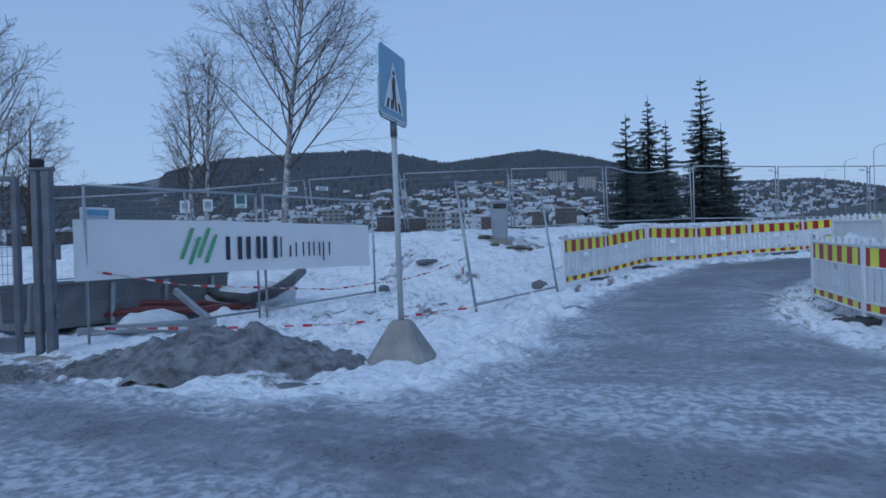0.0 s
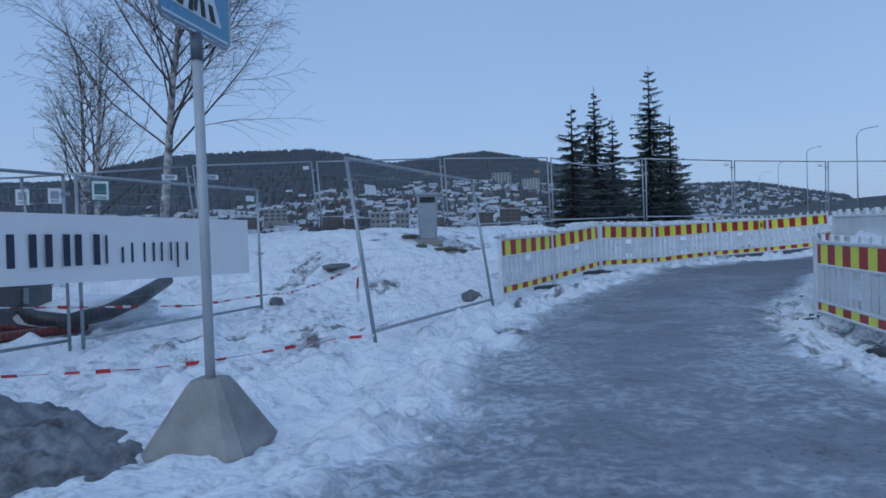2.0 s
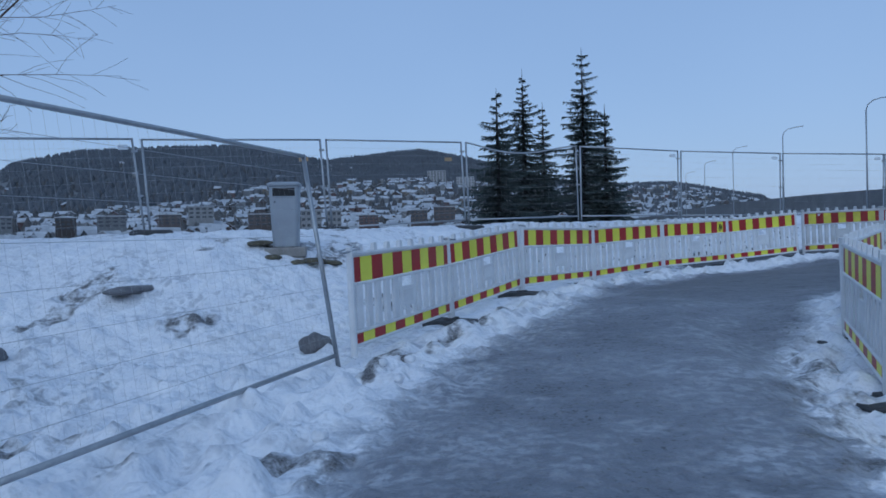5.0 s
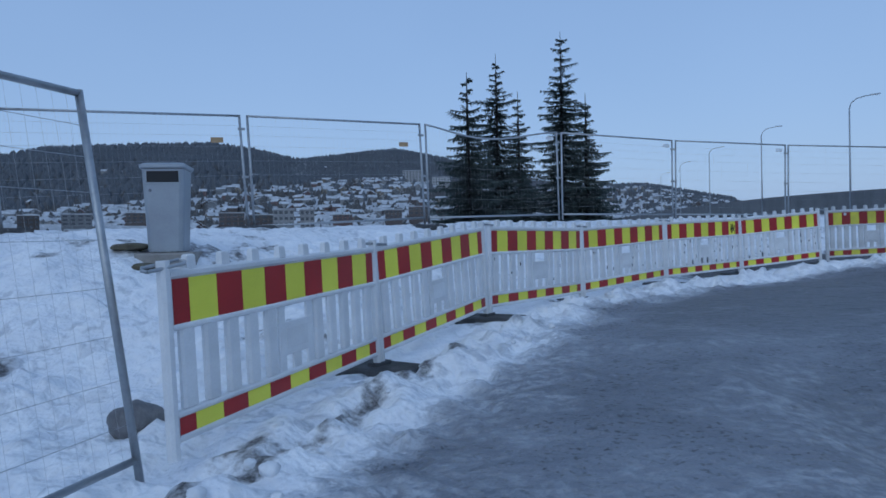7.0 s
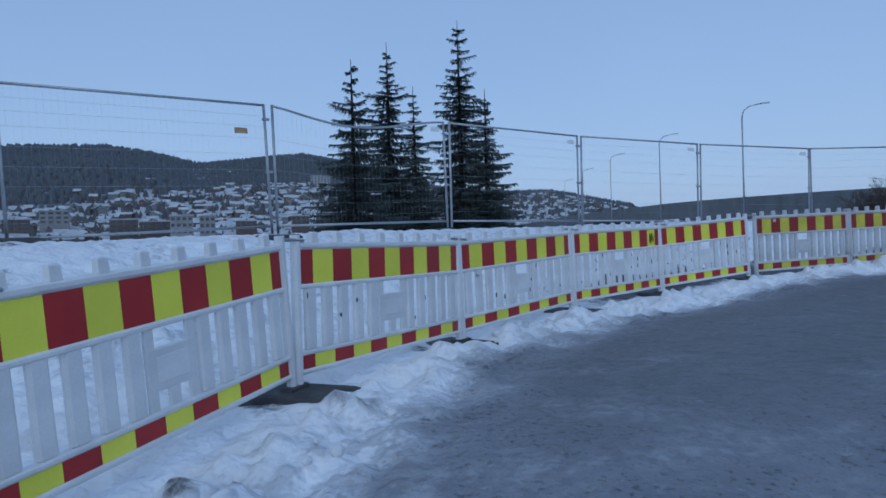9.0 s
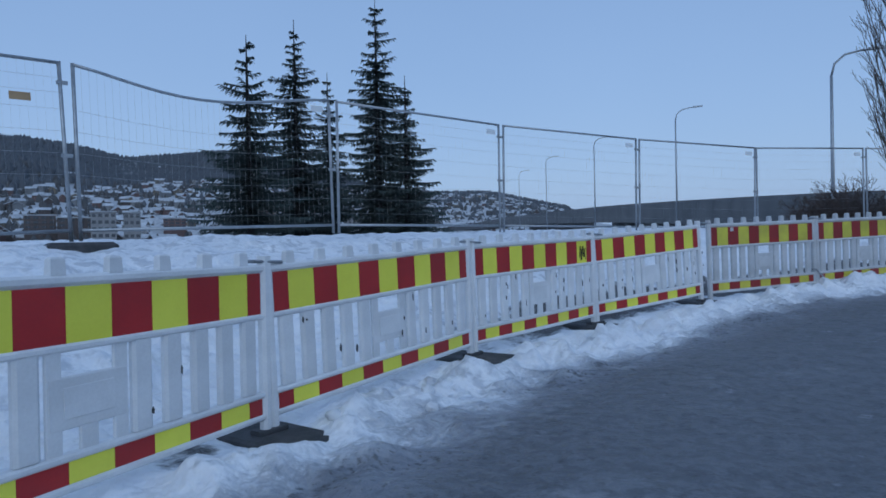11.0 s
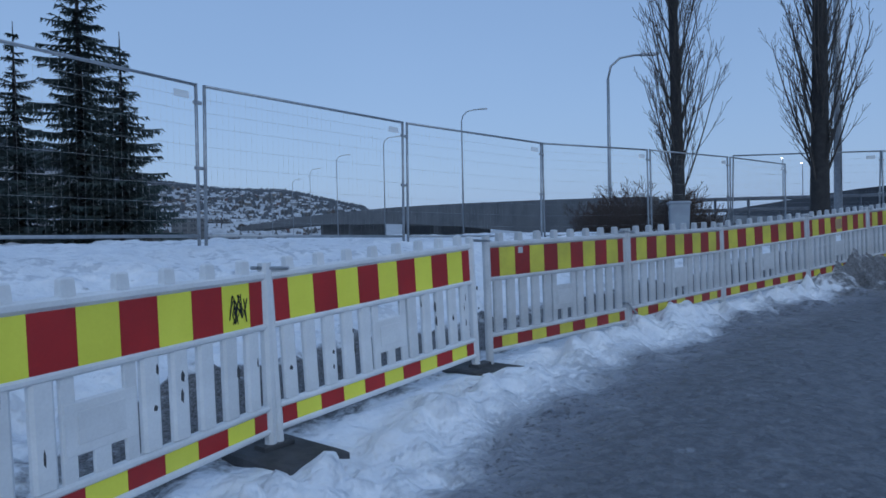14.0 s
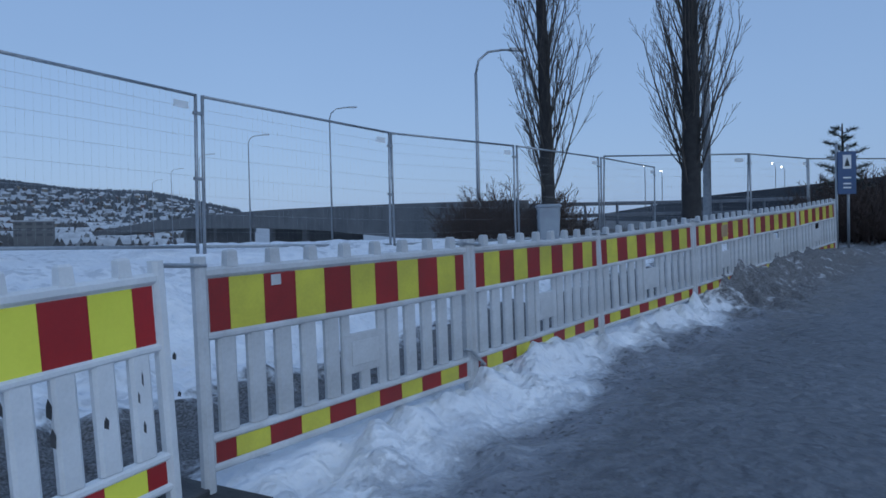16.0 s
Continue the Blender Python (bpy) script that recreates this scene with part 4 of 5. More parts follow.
def trash_bin(x, y, z, turn, label):
    root = thing("litter_bin", label, "litter bin", "litter bins", pose(x, y, z, 0, 0, turn))
    w = 0.212

    def ring(k, zz):
        return [(-k + 0.05, -k, zz), (k - 0.05, -k, zz), (k - 0.015, -k + 0.015, zz), (k, -k + 0.05, zz), (k, k - 0.05, zz), (k - 0.015, k - 0.015, zz), (k - 0.05, k, zz), (-k + 0.05, k, zz), (-k + 0.015, k - 0.015, zz), (-k, k - 0.05, zz), (-k, -k + 0.05, zz), (-k + 0.015, -k + 0.015, zz)]

    part("body", Geo().loft([ring(0.195, 0.04), ring(w + 0.02, 0.98)]), BIN, root)
    part("lid", Geo().loft([ring(w + 0.03, 0.985), ring(w + 0.045, 1.0), ring(w + 0.045, 1.03), ring(w, 1.055)]), BIN, root, "flat overhanging lid")
    for m in (pose(0, 0, 0), pose(0, 0, 0, 0, 0, 180)):
        part("opening", Geo().bar((-0.17, -w - 0.018, 0.895), (0.17, -w - 0.018, 0.895), 0.012, 0.125, 0.004), DARK, root, "dark slot", m=m)
        part("frame", Geo().bar((-0.19, -w - 0.012, 0.82), (0.19, -w - 0.012, 0.82), 0.02, 0.02, 0.003), BIN, root, m=m)
    part("lock", Geo().tube([(-0.14, -w + 0.012, 0.74), (-0.14, -w - 0.012, 0.74)], 0.018, 10), GATE, root)
    part("base", Geo().box((0, 0, -0.05), (0.62, 0.62, 0.16), 0.02), CONCRETE, root, "concrete slab")
    return root


trash_bin(0.03, 17.32, 1.275, 18, "grey metal litter bin on a concrete slab in snow")
trash_bin(18.25, 29.95, 1.42, 50, "grey metal litter bin beside a bare poplar")
for dx, dy, s in ((-0.38, -0.25, 0.20), (0.42, -0.1, 0.24), (0.62, 0.15, 0.18), (-0.1, -0.45, 0.17), (0.3, -0.4, 0.15)):
    lump("turf_clod", 0.08 + dx, 17.32 + dy, (s, s * 0.8, 0.05), "bare brown turf showing through snow", GRASS, int(s * 50), "turf", 0.35)


# barrier tape, pipes and the long trough behind the banner
def tape(points, name_label):
    root = thing("barrier_tape", name_label, "barrier tape")
    pts = [Vector(p) for p in points]
    step_ = 0.12
    k = 0
    for a, b in zip(pts, pts[1:]):
        L = (b - a).length
        n = max(1, round(L / step_))
        side = Vector((0, 0, 0.017))
        for i in range(n):
            p, q = a.lerp(b, i / n), a.lerp(b, (i + 1) / n)
            th = (q - p).cross(side).normalized() * 0.0012
            tw = side * (0.6 + 0.4 * math.cos(k * 0.9)) + th * 14 * math.sin(k * 0.9)
            part("stripe", Geo().loft([[p - tw, q - tw, q + tw, p + tw], [p - tw + th, q - tw + th, q + tw + th, p + tw + th]]), TAPERED if k % 2 else TAPEWHITE, root)
            k += 1


tape([(-2.3, 6.75, 1.00), (-2.0, 8.0, 0.74), (-1.73, 9.45, 0.60), (-1.52, 11.2, 0.44), (-1.34, 12.74, 0.46), (-0.4, 11.8, 0.56), (0.6, 10.8, 0.76), (1.52, 9.86, 1.00)], "red and white plastic tape sagging between fence panels")
tape([(1.46, 9.95, 0.98), (1.43, 9.98, 0.75), (1.44, 9.97, 0.60)], "loose end of red and white tape hanging down")
tape([(1.68, 9.80, 0.27), (1.28, 9.75, 0.24), (0.95, 9.25, 0.215), (0.60, 8.60, 0.205), (0.2, 8.15, 0.205), (-1.0, 7.45, 0.23), (-2.25, 6.70, 0.30)], "red and white plastic tape lying along the snow")

tagged(part("drain_pipe", Geo().tube([(-4.3, 10.3, 0.56), (-3.81, 10.55, 0.50), (-3.2, 10.15, 0.40), (-2.62, 10.15, 0.35), (-2.55, 10.75, 0.40), (-2.72, 11.6, 0.55), (-2.99, 12.5, 0.73)], [0.09, 0.09, 0.095, 0.10, 0.11, 0.115, 0.10], 12), PIPE, smooth=True), "black flexible pipe bent round a snow pile", "pipe")
lump("snowdrift", -3.35, 11.35, (0.72, 1.05, 0.28), "rounded cap of clean snow inside a bent pipe", SNOWLUMP, 0, "snow", 0.0)
trough = thing("trough", "long dark grey trough behind the banner", "trough", m=between((-4.6, 7.4, 0.12), (-4.0, 10.9, 0.12)))
TL = 3.55
part("body", Geo().loft([[(x, -0.40, 0.0), (x, 0.40, 0.0), (x, 0.46, 0.66), (x, 0.38, 0.66), (x, 0.33, 0.10), (x, -0.33, 0.10), (x, -0.38, 0.66), (x, -0.46, 0.66)] for x in (0.0, TL)]), PALLETGREY, trough)
for k in range(4):
    part("rib", Geo().bar((0.25 + k * 0.97, -0.45, 0.0), (0.25 + k * 0.97, -0.49, 0.64), 0.07, 0.05, 0.006), STEEL, trough, "grey upright rib")
part("rim", Geo().bar((0, -0.45, 0.68), (TL, -0.45, 0.68), 0.10, 0.05, 0.008), PALLETGREY, trough)
lump("snowdrift", -2.9, 8.3, (0.55, 0.45, 0.26), "small pile of snow behind the fence", SNOWLUMP, 6, "snow", 0.2)
tagged(part("hose", Geo().tube([(-4.2, 8.3, 0.22), (-3.6, 8.9, 0.30), (-3.2, 9.5, 0.22), (-2.7, 10.1, 0.24), (-2.9, 10.7, 0.20)], 0.06, 8), REDHOSE, smooth=True), "red hose coiled behind the fence", "hose")
tagged(part("hose", Geo().tube([(-4.4, 8.9, 0.20), (-3.8, 9.1, 0.38), (-3.3, 9.9, 0.30), (-3.0, 10.2, 0.20)], 0.05, 8), REDHOSE, smooth=True), "red hose coiled behind the fence", "hose")
tagged(part("beam", Geo().bar((-3.3, 7.35, 0.14), (-1.95, 8.55, 0.16), 0.16, 0.12, 0.01), STEEL), "grey steel beam lying on the ground", "beam")
tagged(part("beam", Geo().bar((-2.75, 8.6, 0.62), (-1.98, 8.5, 0.16), 0.07, 0.10, 0.01), STEEL), "steel strut leaning on a beam", "beam")
# stacked goods seen through the gate
for x, y, w, h, mt, lab in ((-5.3, 8.0, 0.9, 0.35, TARP, "pile under a blue tarpaulin"), (-6.6, 9.6, 1.1, 0.4, PALLETGREY, "grey stack of site material")):
    lump("site_stack", x, y, (w * 0.6, w * 0.4, h * 0.6), lab, mt, int(w * 10), "stack", 0.25)

# notices on the fence behind the banner
def notice(x, y, z, w, h, edge, print_, turn, lab):
    root = thing("notice", lab + " hung on a fence", "sign", m=pose(x, y, z, 0, 0, turn))
    part("board", Geo().box((0, -0.03, 0), (w, 0.01, h), 0.002), edge, root)
    if edge is not SIGNWHITE:
        part("panel", Geo().box((0, -0.036, 0.0), (w * 0.84, 0.004, h * 0.86), 0.001), SIGNWHITE, root)
    part("print", Geo().box((0, -0.040, 0.06 * h), (w * 0.62, 0.004, h * 0.5), 0.001), print_, root)
    for k in range(2):
        part("text_bar", Geo().box((0, -0.040, -0.30 * h - 0.08 * h * k), (w * 0.6, 0.004, h * 0.04), 0.001), print_, root)


PRINT = mat("teal_print", (0.06, 0.17, 0.17), 0.5)
notice(-6.46, 12.99, 2.27, 0.22, 0.29, SIGNWHITE, BIN, 33, "white paper notice")
notice(-6.10, 13.34, 2.30, 0.22, 0.29, SIGNWHITE, BIN, 50, "white paper notice")
notice(-5.60, 13.92, 2.42, 0.34, 0.42, PRINT, PRINT, 50, "dark green framed assembly notice")
notice(-4.78, 14.90, 2.72, 0.30, 0.11, SIGNWHITE, BIN, 50, "small white plate")
notice(-4.28, 15.55, 2.76, 0.36, 0.10, SIGNWHITE, BIN, 60, "small white plate")
notice(-2.34, 6.86, 1.72, 0.44, 0.15, SIGNWHITE, BLUE, 78, "white company plate above the banner")


# ---- trees ----
def bough(g, p, d, length, r, level, rng, gen):
    """Grow a bent branch with side shoots into g[level]."""
    n = 5 if level < 2 else 3
    pts, radii, dirs = [p], [r], [d]
    for i in range(n):
        d = (d + Vector([rng.uniform(-1, 1) for _ in range(3)]) * gen["wild"] * (0.35 if level == 0 else 1.0) + Vector((0, 0, gen["rise"][level]))).normalized()
        p = p + d * length / n
        pts.append(p)
        dirs.append(d)
        radii.append(r * (1 - 0.8 * (i + 1) / n))
    g[0 if level < gen["split"] else 1].tube(pts, [max(q, gen["thin"]) for q in radii], 6 if level == 0 else (4 if level == 1 else 3), False)
    if level + 1 >= gen["levels"]:
        return
    for k in range(gen["kids"][level]):
        t = gen["from"][level] + (1 - gen["from"][level]) * (k + rng.random()) / gen["kids"][level]
        i = min(int(t * n), n - 1)
        q = pts[i].lerp(pts[i + 1], t * n - i)
        side = dirs[i].orthogonal().normalized()
        side = Matrix.Rotation(k * 2.4 + rng.uniform(-0.5, 0.5), 3, dirs[i]) @ side
        a = gen["angle"][level]
        nd = (dirs[i] * math.cos(a) + side * math.sin(a)).normalized()
        bough(g, q, nd, length * gen["ratio"][level] * (1.15 - 0.75 * t) * rng.uniform(0.7, 1.2), max(radii[i] * gen.get("slim", (0.5, 0.5, 0.5))[level], gen["thin"]), level + 1, rng, gen)


def tree(name, x, y, z, height, r, gen, seed, bark, twig, label, category="tree"):
    rng = random.Random(seed)
    g = [Geo(), Geo()]
    bough(g, Vector((0, 0, 0)), Vector((rng.uniform(-0.04, 0.04), rng.uniform(-0.04, 0.04), 1)), height, r, 0, rng, gen)
    root = thing(name, label, category, m=pose(x, y, z))
    part("trunk", g[0], bark, root, smooth=True)
    part("crown", g[1], twig, root, "bare leafless twigs")
    return root


BIRCHGEN = dict(slim=(0.30, 0.45, 0.5), levels=4, kids=(46, 12, 11), ratio=(0.40, 0.5, 0.48), angle=(0.78, 0.66, 0.7), wild=0.22, rise=(0.08, 0.10, 0.02, -0.05), thin=0.0030, split=1)
BIRCHGEN["from"] = (0.22, 0.15, 0.1)
SLIM = dict(BIRCHGEN, kids=(26, 8, 6), thin=0.005)
SLIM["from"] = (0.2, 0.15, 0.1)
tree("birch_tree", -5.5, 15.5, 1.15, 9.6, 0.10, BIRCHGEN, 5, BARKBIRCH, TWIG, "bare white birch behind the site fence")
tree("birch_tree", -16.6, 24.7, 0.6, 9.2, 0.13, SLIM, 8, BARKBIRCH, TWIG, "slim bare birch in a pair")
tree("birch_tree", -14.2, 22.9, 0.7, 9.0, 0.13, SLIM, 9, BARKBIRCH, TWIG, "slim bare birch in a pair")
BUSHY = dict(BIRCHGEN, kids=(24, 9, 8), ratio=(0.52, 0.5, 0.5), thin=0.005, wild=0.16)
BUSHY["from"] = (0.15, 0.15, 0.1)
tree("bare_tree", -17.5, 15.6, 0.3, 8.6, 0.16, BUSHY, 14, TWIG, TWIG, "broad bare tree beyond the gate")
tree("bare_tree", -21.5, 20.5, 0.0, 6.6, 0.14, BUSHY, 15, TWIG, TWIG, "broad bare tree beyond the gate")

POPGEN = dict(levels=4, kids=(95, 7, 5), ratio=(0.22, 0.40, 0.42), angle=(0.42, 0.42, 0.5), wild=0.06, rise=(0.02, 0.14, 0.14, 0.1), thin=0.0045, split=1, slim=(0.13, 0.5, 0.5))
POPGEN["from"] = (0.05, 0.12, 0.1)
tree("poplar_tree", 19.0, 30.7, 1.6, 12.5, 0.185, POPGEN, 31, BARK, TWIGTAN, "tall bare poplar with upright twigs beyond the fence")
tree("poplar_tree", 21.6, 28.95, 1.6, 13.5, 0.235, POPGEN, 33, BARK, TWIGTAN, "tall bare poplar with a thick dark trunk")
THICKET = dict(levels=3, kids=(10, 7), ratio=(0.6, 0.5), angle=(0.6, 0.6), wild=0.16, rise=(0.02, 0.03, 0.02), thin=0.005, split=0)
THICKET["from"] = (0.1, 0.1)
g = [Geo(), Geo()]
rng = random.Random(6)
for k in range(120):
    a, rad = rng.uniform(0, 6.28), 1.45 * math.sqrt(rng.random())
    bough(g, Vector((1.35 * rad * math.cos(a), rad * 0.8 * math.sin(a), 0)), Vector((math.cos(a) * 0.45, math.sin(a) * 0.45, 1)).normalized(), rng.uniform(1.1, 1.7) * (1.2 - 0.35 * rad), 0.016, 0, rng, THICKET)
bush = thing("bush", "dense leafless brown bush beyond the fence", "bush", m=pose(19.35, 32.2, 1.25))
part("crown", g[1], TWIG, bush)


def spruce(x, y, z, height, width, seed):
    """A spruce: whorls of drooping boughs, each set with flat sprays of needles."""
    rng = random.Random(seed)
    root = thing("spruce_tree", "dark green spruce with a thin leader top", "tree", "spruces behind the fence", pose(x, y, z))
    part("trunk", Geo().tube([(0, 0, 0), (0, 0, height * 0.6), (0, 0, height)], [0.13, 0.06, 0.008], 7, False), BARK, root, smooth=True)
    v, f = [], []
    h = 0.5
    while h < height - 0.35:
        t = h / height
        reach = width * (1 - t) ** 0.85 * rng.uniform(0.78, 1.1) + 0.06
        n = 7 if t < 0.75 else 5
        spin = rng.uniform(0, 6.28)
        for k in range(n):
            a = spin + 6.283 * k / n + rng.uniform(-0.25, 0.25)
            L = reach * rng.uniform(0.5, 1.18)
            lift = rng.uniform(-0.12, 0.10)
            out = Vector((math.cos(a), math.sin(a), 0))
            across = Vector((-out.y, out.x, 0))
            droop = 0.10 + 0.35 * (1 - t)
            m = max(6, int(L / 0.065))
            for i in range(m):
                s = (i + 0.6) / m
                p = out * (L * s) + Vector((0, 0, h + lift - droop * L * s * (1 - 0.55 * s) + (0.22 if t > 0.7 else 0.06) * L * s))
                ln = 0.32 * (1.15 - s) * min(1.0, L) + 0.08
                for sg in (-1, 1):
                    tip = p + (out * 0.7 + across * sg * rng.uniform(0.5, 1.0)) * ln + Vector((0, 0, rng.uniform(-0.10, 0.03) - 0.2 * ln))
                    wv = (across * -0.35 * sg + out).normalized() * 0.034
                    b = len(v)
                    v.extend(((p - wv).to_tuple(), (p + wv + Vector((0, 0, 0.012))).to_tuple(), tip.to_tuple()))
                    f.append((b, b + 1, b + 2))
                if rng.random() < 0.55:
                    tip = p + out * ln * 0.4 + Vector((rng.uniform(-0.05, 0.05), rng.uniform(-0.05, 0.05), -ln * 0.9))
                    b = len(v)
                    v.extend(((p - out * 0.035).to_tuple(), (p + out * 0.035).to_tuple(), tip.to_tuple()))
                    f.append((b, b + 1, b + 2))
        h += 0.13 + 0.13 * t + (0.10 if t > 0.72 else 0)
    me = from_arrays("needles", np.array(v), np.array(f))
    me.materials.append(NEEDLE)
    part("crown", me, NEEDLE, root)


for x, y, top, w, sd in ((2.13, 33.35, 7.32, 1.75, 1), (3.04, 36.45, 8.79, 1.95, 2), (3.86, 39.27, 7.85, 1.3, 3), (5.64, 36.74, 9.6, 1.95, 4), (6.56, 36.55, 7.04, 1.7, 5)):
    zz = ground_at(x, y) - 0.1
    spruce(x, y, zz, top - zz, w, sd)


# ---- bridge, lamps and the far side ----
SPAN = [(21.9, 34.6, 2.90), (22.9, 36.5, 3.03), (25.9, 48, 3.6), (28.6, 63, 4.25), (29.7, 74, 4.65), (30.2, 84, 4.95), (32.0, 112, 5.6), (34.2, 140, 6.2), (36.2, 170, 6.8), (37, 220, 7.0), (36, 280, 7.0)]


def ribbon(line, near, far, lo, hi):
    """A slab that follows a line: from near to far across it, from lo to hi about it."""
    rings = []
    for i, p in enumerate(line):
        a, b = Vector(line[max(i - 1, 0)]), Vector(line[min(i + 1, len(line) - 1)])
        d = (b - a)
        d.z = 0
        s = Vector((d.y, -d.x, 0)).normalized()
        p = Vector(p)
        rings.append([p + s * near + Vector((0, 0, lo)), p + s * far + Vector((0, 0, lo)), p + s * far + Vector((0, 0, hi)), p + s * near + Vector((0, 0, hi))])
    return Geo().loft(rings)


bridge = thing("road_bridge", "long grey concrete road bridge curving across the river", "bridge")
part("deck", ribbon(SPAN, 0, 9, -1.5, -0.9), BRIDGE, bridge)
part("parapet", ribbon(SPAN, -0.25, 0.0, -1.75, 0.0), BRIDGE, bridge, "solid concrete parapet")
part("parapet", ribbon(SPAN[2:], 9.0, 9.25, -1.75, 0.0), BRIDGE, bridge)
for i in (2, 4, 5, 6, 7):
    x, y, z = SPAN[i]
    part("pier", Geo().bar((x + 4, y, -14), (x + 4, y, z - 1.4), 5.5, 1.4, 0.2), BRIDGE, bridge)


def street_lamp(x, y, z, height, turn, label, lit=False):
    root = thing("street_lamp", label, "street lamp", "lamps on the bridge", pose(x, y, z, 0, 0, turn))
    part("pole", Geo().tube([(0, 0, 0), (0, 0, height * 0.5), (0, 0, height - 0.9)], [0.085, 0.065, 0.05], 8), STEEL, root, smooth=True)
    part("arm", Geo().tube([(0, 0, height - 0.9), (0.12, 0, height - 0.45), (0.5, 0, height - 0.12), (1.1, 0, height + 0.02), (1.5, 0, height + 0.06)], 0.04, 6), STEEL, root, smooth=True)
    part("lamp_head", Geo().loft([[(1.4, -0.09, height + 0.02), (1.4, 0.09, height + 0.02), (1.4, 0.07, height + 0.12), (1.4, -0.07, height + 0.12)],
                                  [(2.05, -0.11, height + 0.08), (2.05, 0.11, height + 0.08), (2.05, 0.06, height + 0.17), (2.05, -0.06, height + 0.17)]]), LAMPGLOW if lit else STEEL, root)


for x, y, z, h in ((22.22, 37.45, 3.0, 5.2), (28.15, 62.1, 3.8, 7.4), (29.2, 83.5, 4.2, 8.2), (31.2, 111.0, 4.6, 9.3), (33.2, 138.5, 5.0, 9.8), (35.1, 166, 5.4, 9.9), (35.8, 200, 5.6, 9.6)):
    street_lamp(x, y, z - 3.5, h + 3.5, -6, "grey curved street lamp on the bridge")

FLY = [(120, 120, 1.0), (75, 72, 3.3), (59, 54, 4.0), (46.6, 36, 4.1), (40, 22, 4.0), (36, 8, 3.9), (34, -20, 3.8)]
fly = thing("flyover", "dark steel and concrete flyover behind the trees", "bridge")
part("girder", ribbon(FLY, -0.2, 8.0, -1.7, -0.35), DARKSTEEL, fly)
part("edge_beam", ribbon(FLY, -0.6, 0.2, -0.35, 0.0), BRIDGE, fly)
for i in (2, 3, 4):
    x, y, z = FLY[i]
    part("pier", Geo().bar((x - 3, y, -4), (x - 3, y, z - 1.4), 2.0, 1.2, 0.1), BRIDGE, fly)

rail = thing("guard_rail", "dark steel guard rail beyond the poplars", "guard rail")
RL = [(25.0, 38.5, 2.0), (28.0, 36.5, 2.0), (31.5, 34.5, 2.0), (36, 32.0, 2.1), (42, 29, 2.2)]
for a, b in zip(RL, RL[1:]):
    for z in (0.55, 0.98):
        part("rail", Geo().bar(Vector(a) + Vector((0, 0, z)), Vector(b) + Vector((0, 0, z)), 0.07, 0.14, 0.02), GATE, rail)
    for k in range(3):
        p = Vector(a).lerp(Vector(b), k / 3)
        part("post", Geo().bar(p - Vector((0, 0, 0.9)), p + Vector((0, 0, 1.05)), 0.08, 0.08, 0.01), GATE, rail)
tagged(part("road_embankment", Geo().loft([[(24, 41, -1), (44, 31, -1), (44, 31, 2.0), (24, 41, 2.0)], [(21, 33.5, -1), (40, 24, -1), (41, 27, 1.6), (22.5, 35, 1.6)]]), BRIDGE), "low concrete embankment under the guard rail", "embankment")
for x, y, h in ((62, 62, 8.6), (70, 66, 8.8), (90, 64, 10.4), (96, 66, 10.4)):
    street_lamp(x, y, 0.0, h, 40, "lit street lamp far beyond the flyover", True)
# the square signal mast beside the thick poplar
mast = thing("steel_mast", "plain grey steel mast beside a poplar", "mast", m=pose(23.2, 29.6, 1.4))
part("pole", Geo().tube([(0, 0, 0), (0, 0, 9)], [0.10, 0.07], 10), STEEL, mast, smooth=True)

for x, y, k in ((26.9, 27.5, 0.9), (28.6, 27.9, 1.1), (30.3, 28.4, 1.3)):
    hedge = copy_thing(bush, pose(x, y, 1.35, 0, 0, x * 50))
    hedge.scale = (k, k, k)
    tagged(hedge, "dark leafless hedge under the flyover", "bush")
# blue camp sign at the end of the barriers
SIGNBLUE = mat("dark_sign_blue", (0.04, 0.09, 0.20), 0.4, 0, (0.03, 0.075, 0.17), 3, 40, 0.02)
sg = thing("direction_sign", "dark blue sign with a white symbol on two steel posts", "road sign", m=pose(23.1, 26.5, 1.25, 0, 0, -32))
for x in (-0.12, 0.12):
    part("post", Geo().tube([(x, 0, -0.2), (x, 0, 2.3)], 0.025, 8), STEEL, sg, smooth=True)
part("board", Geo().box((0.06, -0.05, 1.72), (0.38, 0.02, 0.86), 0.004), SIGNBLUE, sg)
part("panel", Geo().box((0.06, -0.0625, 1.94), (0.17, 0.004, 0.28), 0.001), SIGNWHITE, sg)
part("symbol", Geo().loft([[(0.0, -0.065, 1.85), (0.12, -0.065, 1.85), (0.06, -0.065, 2.03)], [(0.0, -0.068, 1.85), (0.12, -0.068, 1.85), (0.06, -0.068, 2.03)]]), BLACK, sg)
for z in (1.62, 1.50, 1.42):
    part("text_bar", Geo().box((0.06, -0.065, z), (0.16, 0.004, 0.03), 0.001), SIGNWHITE, sg)

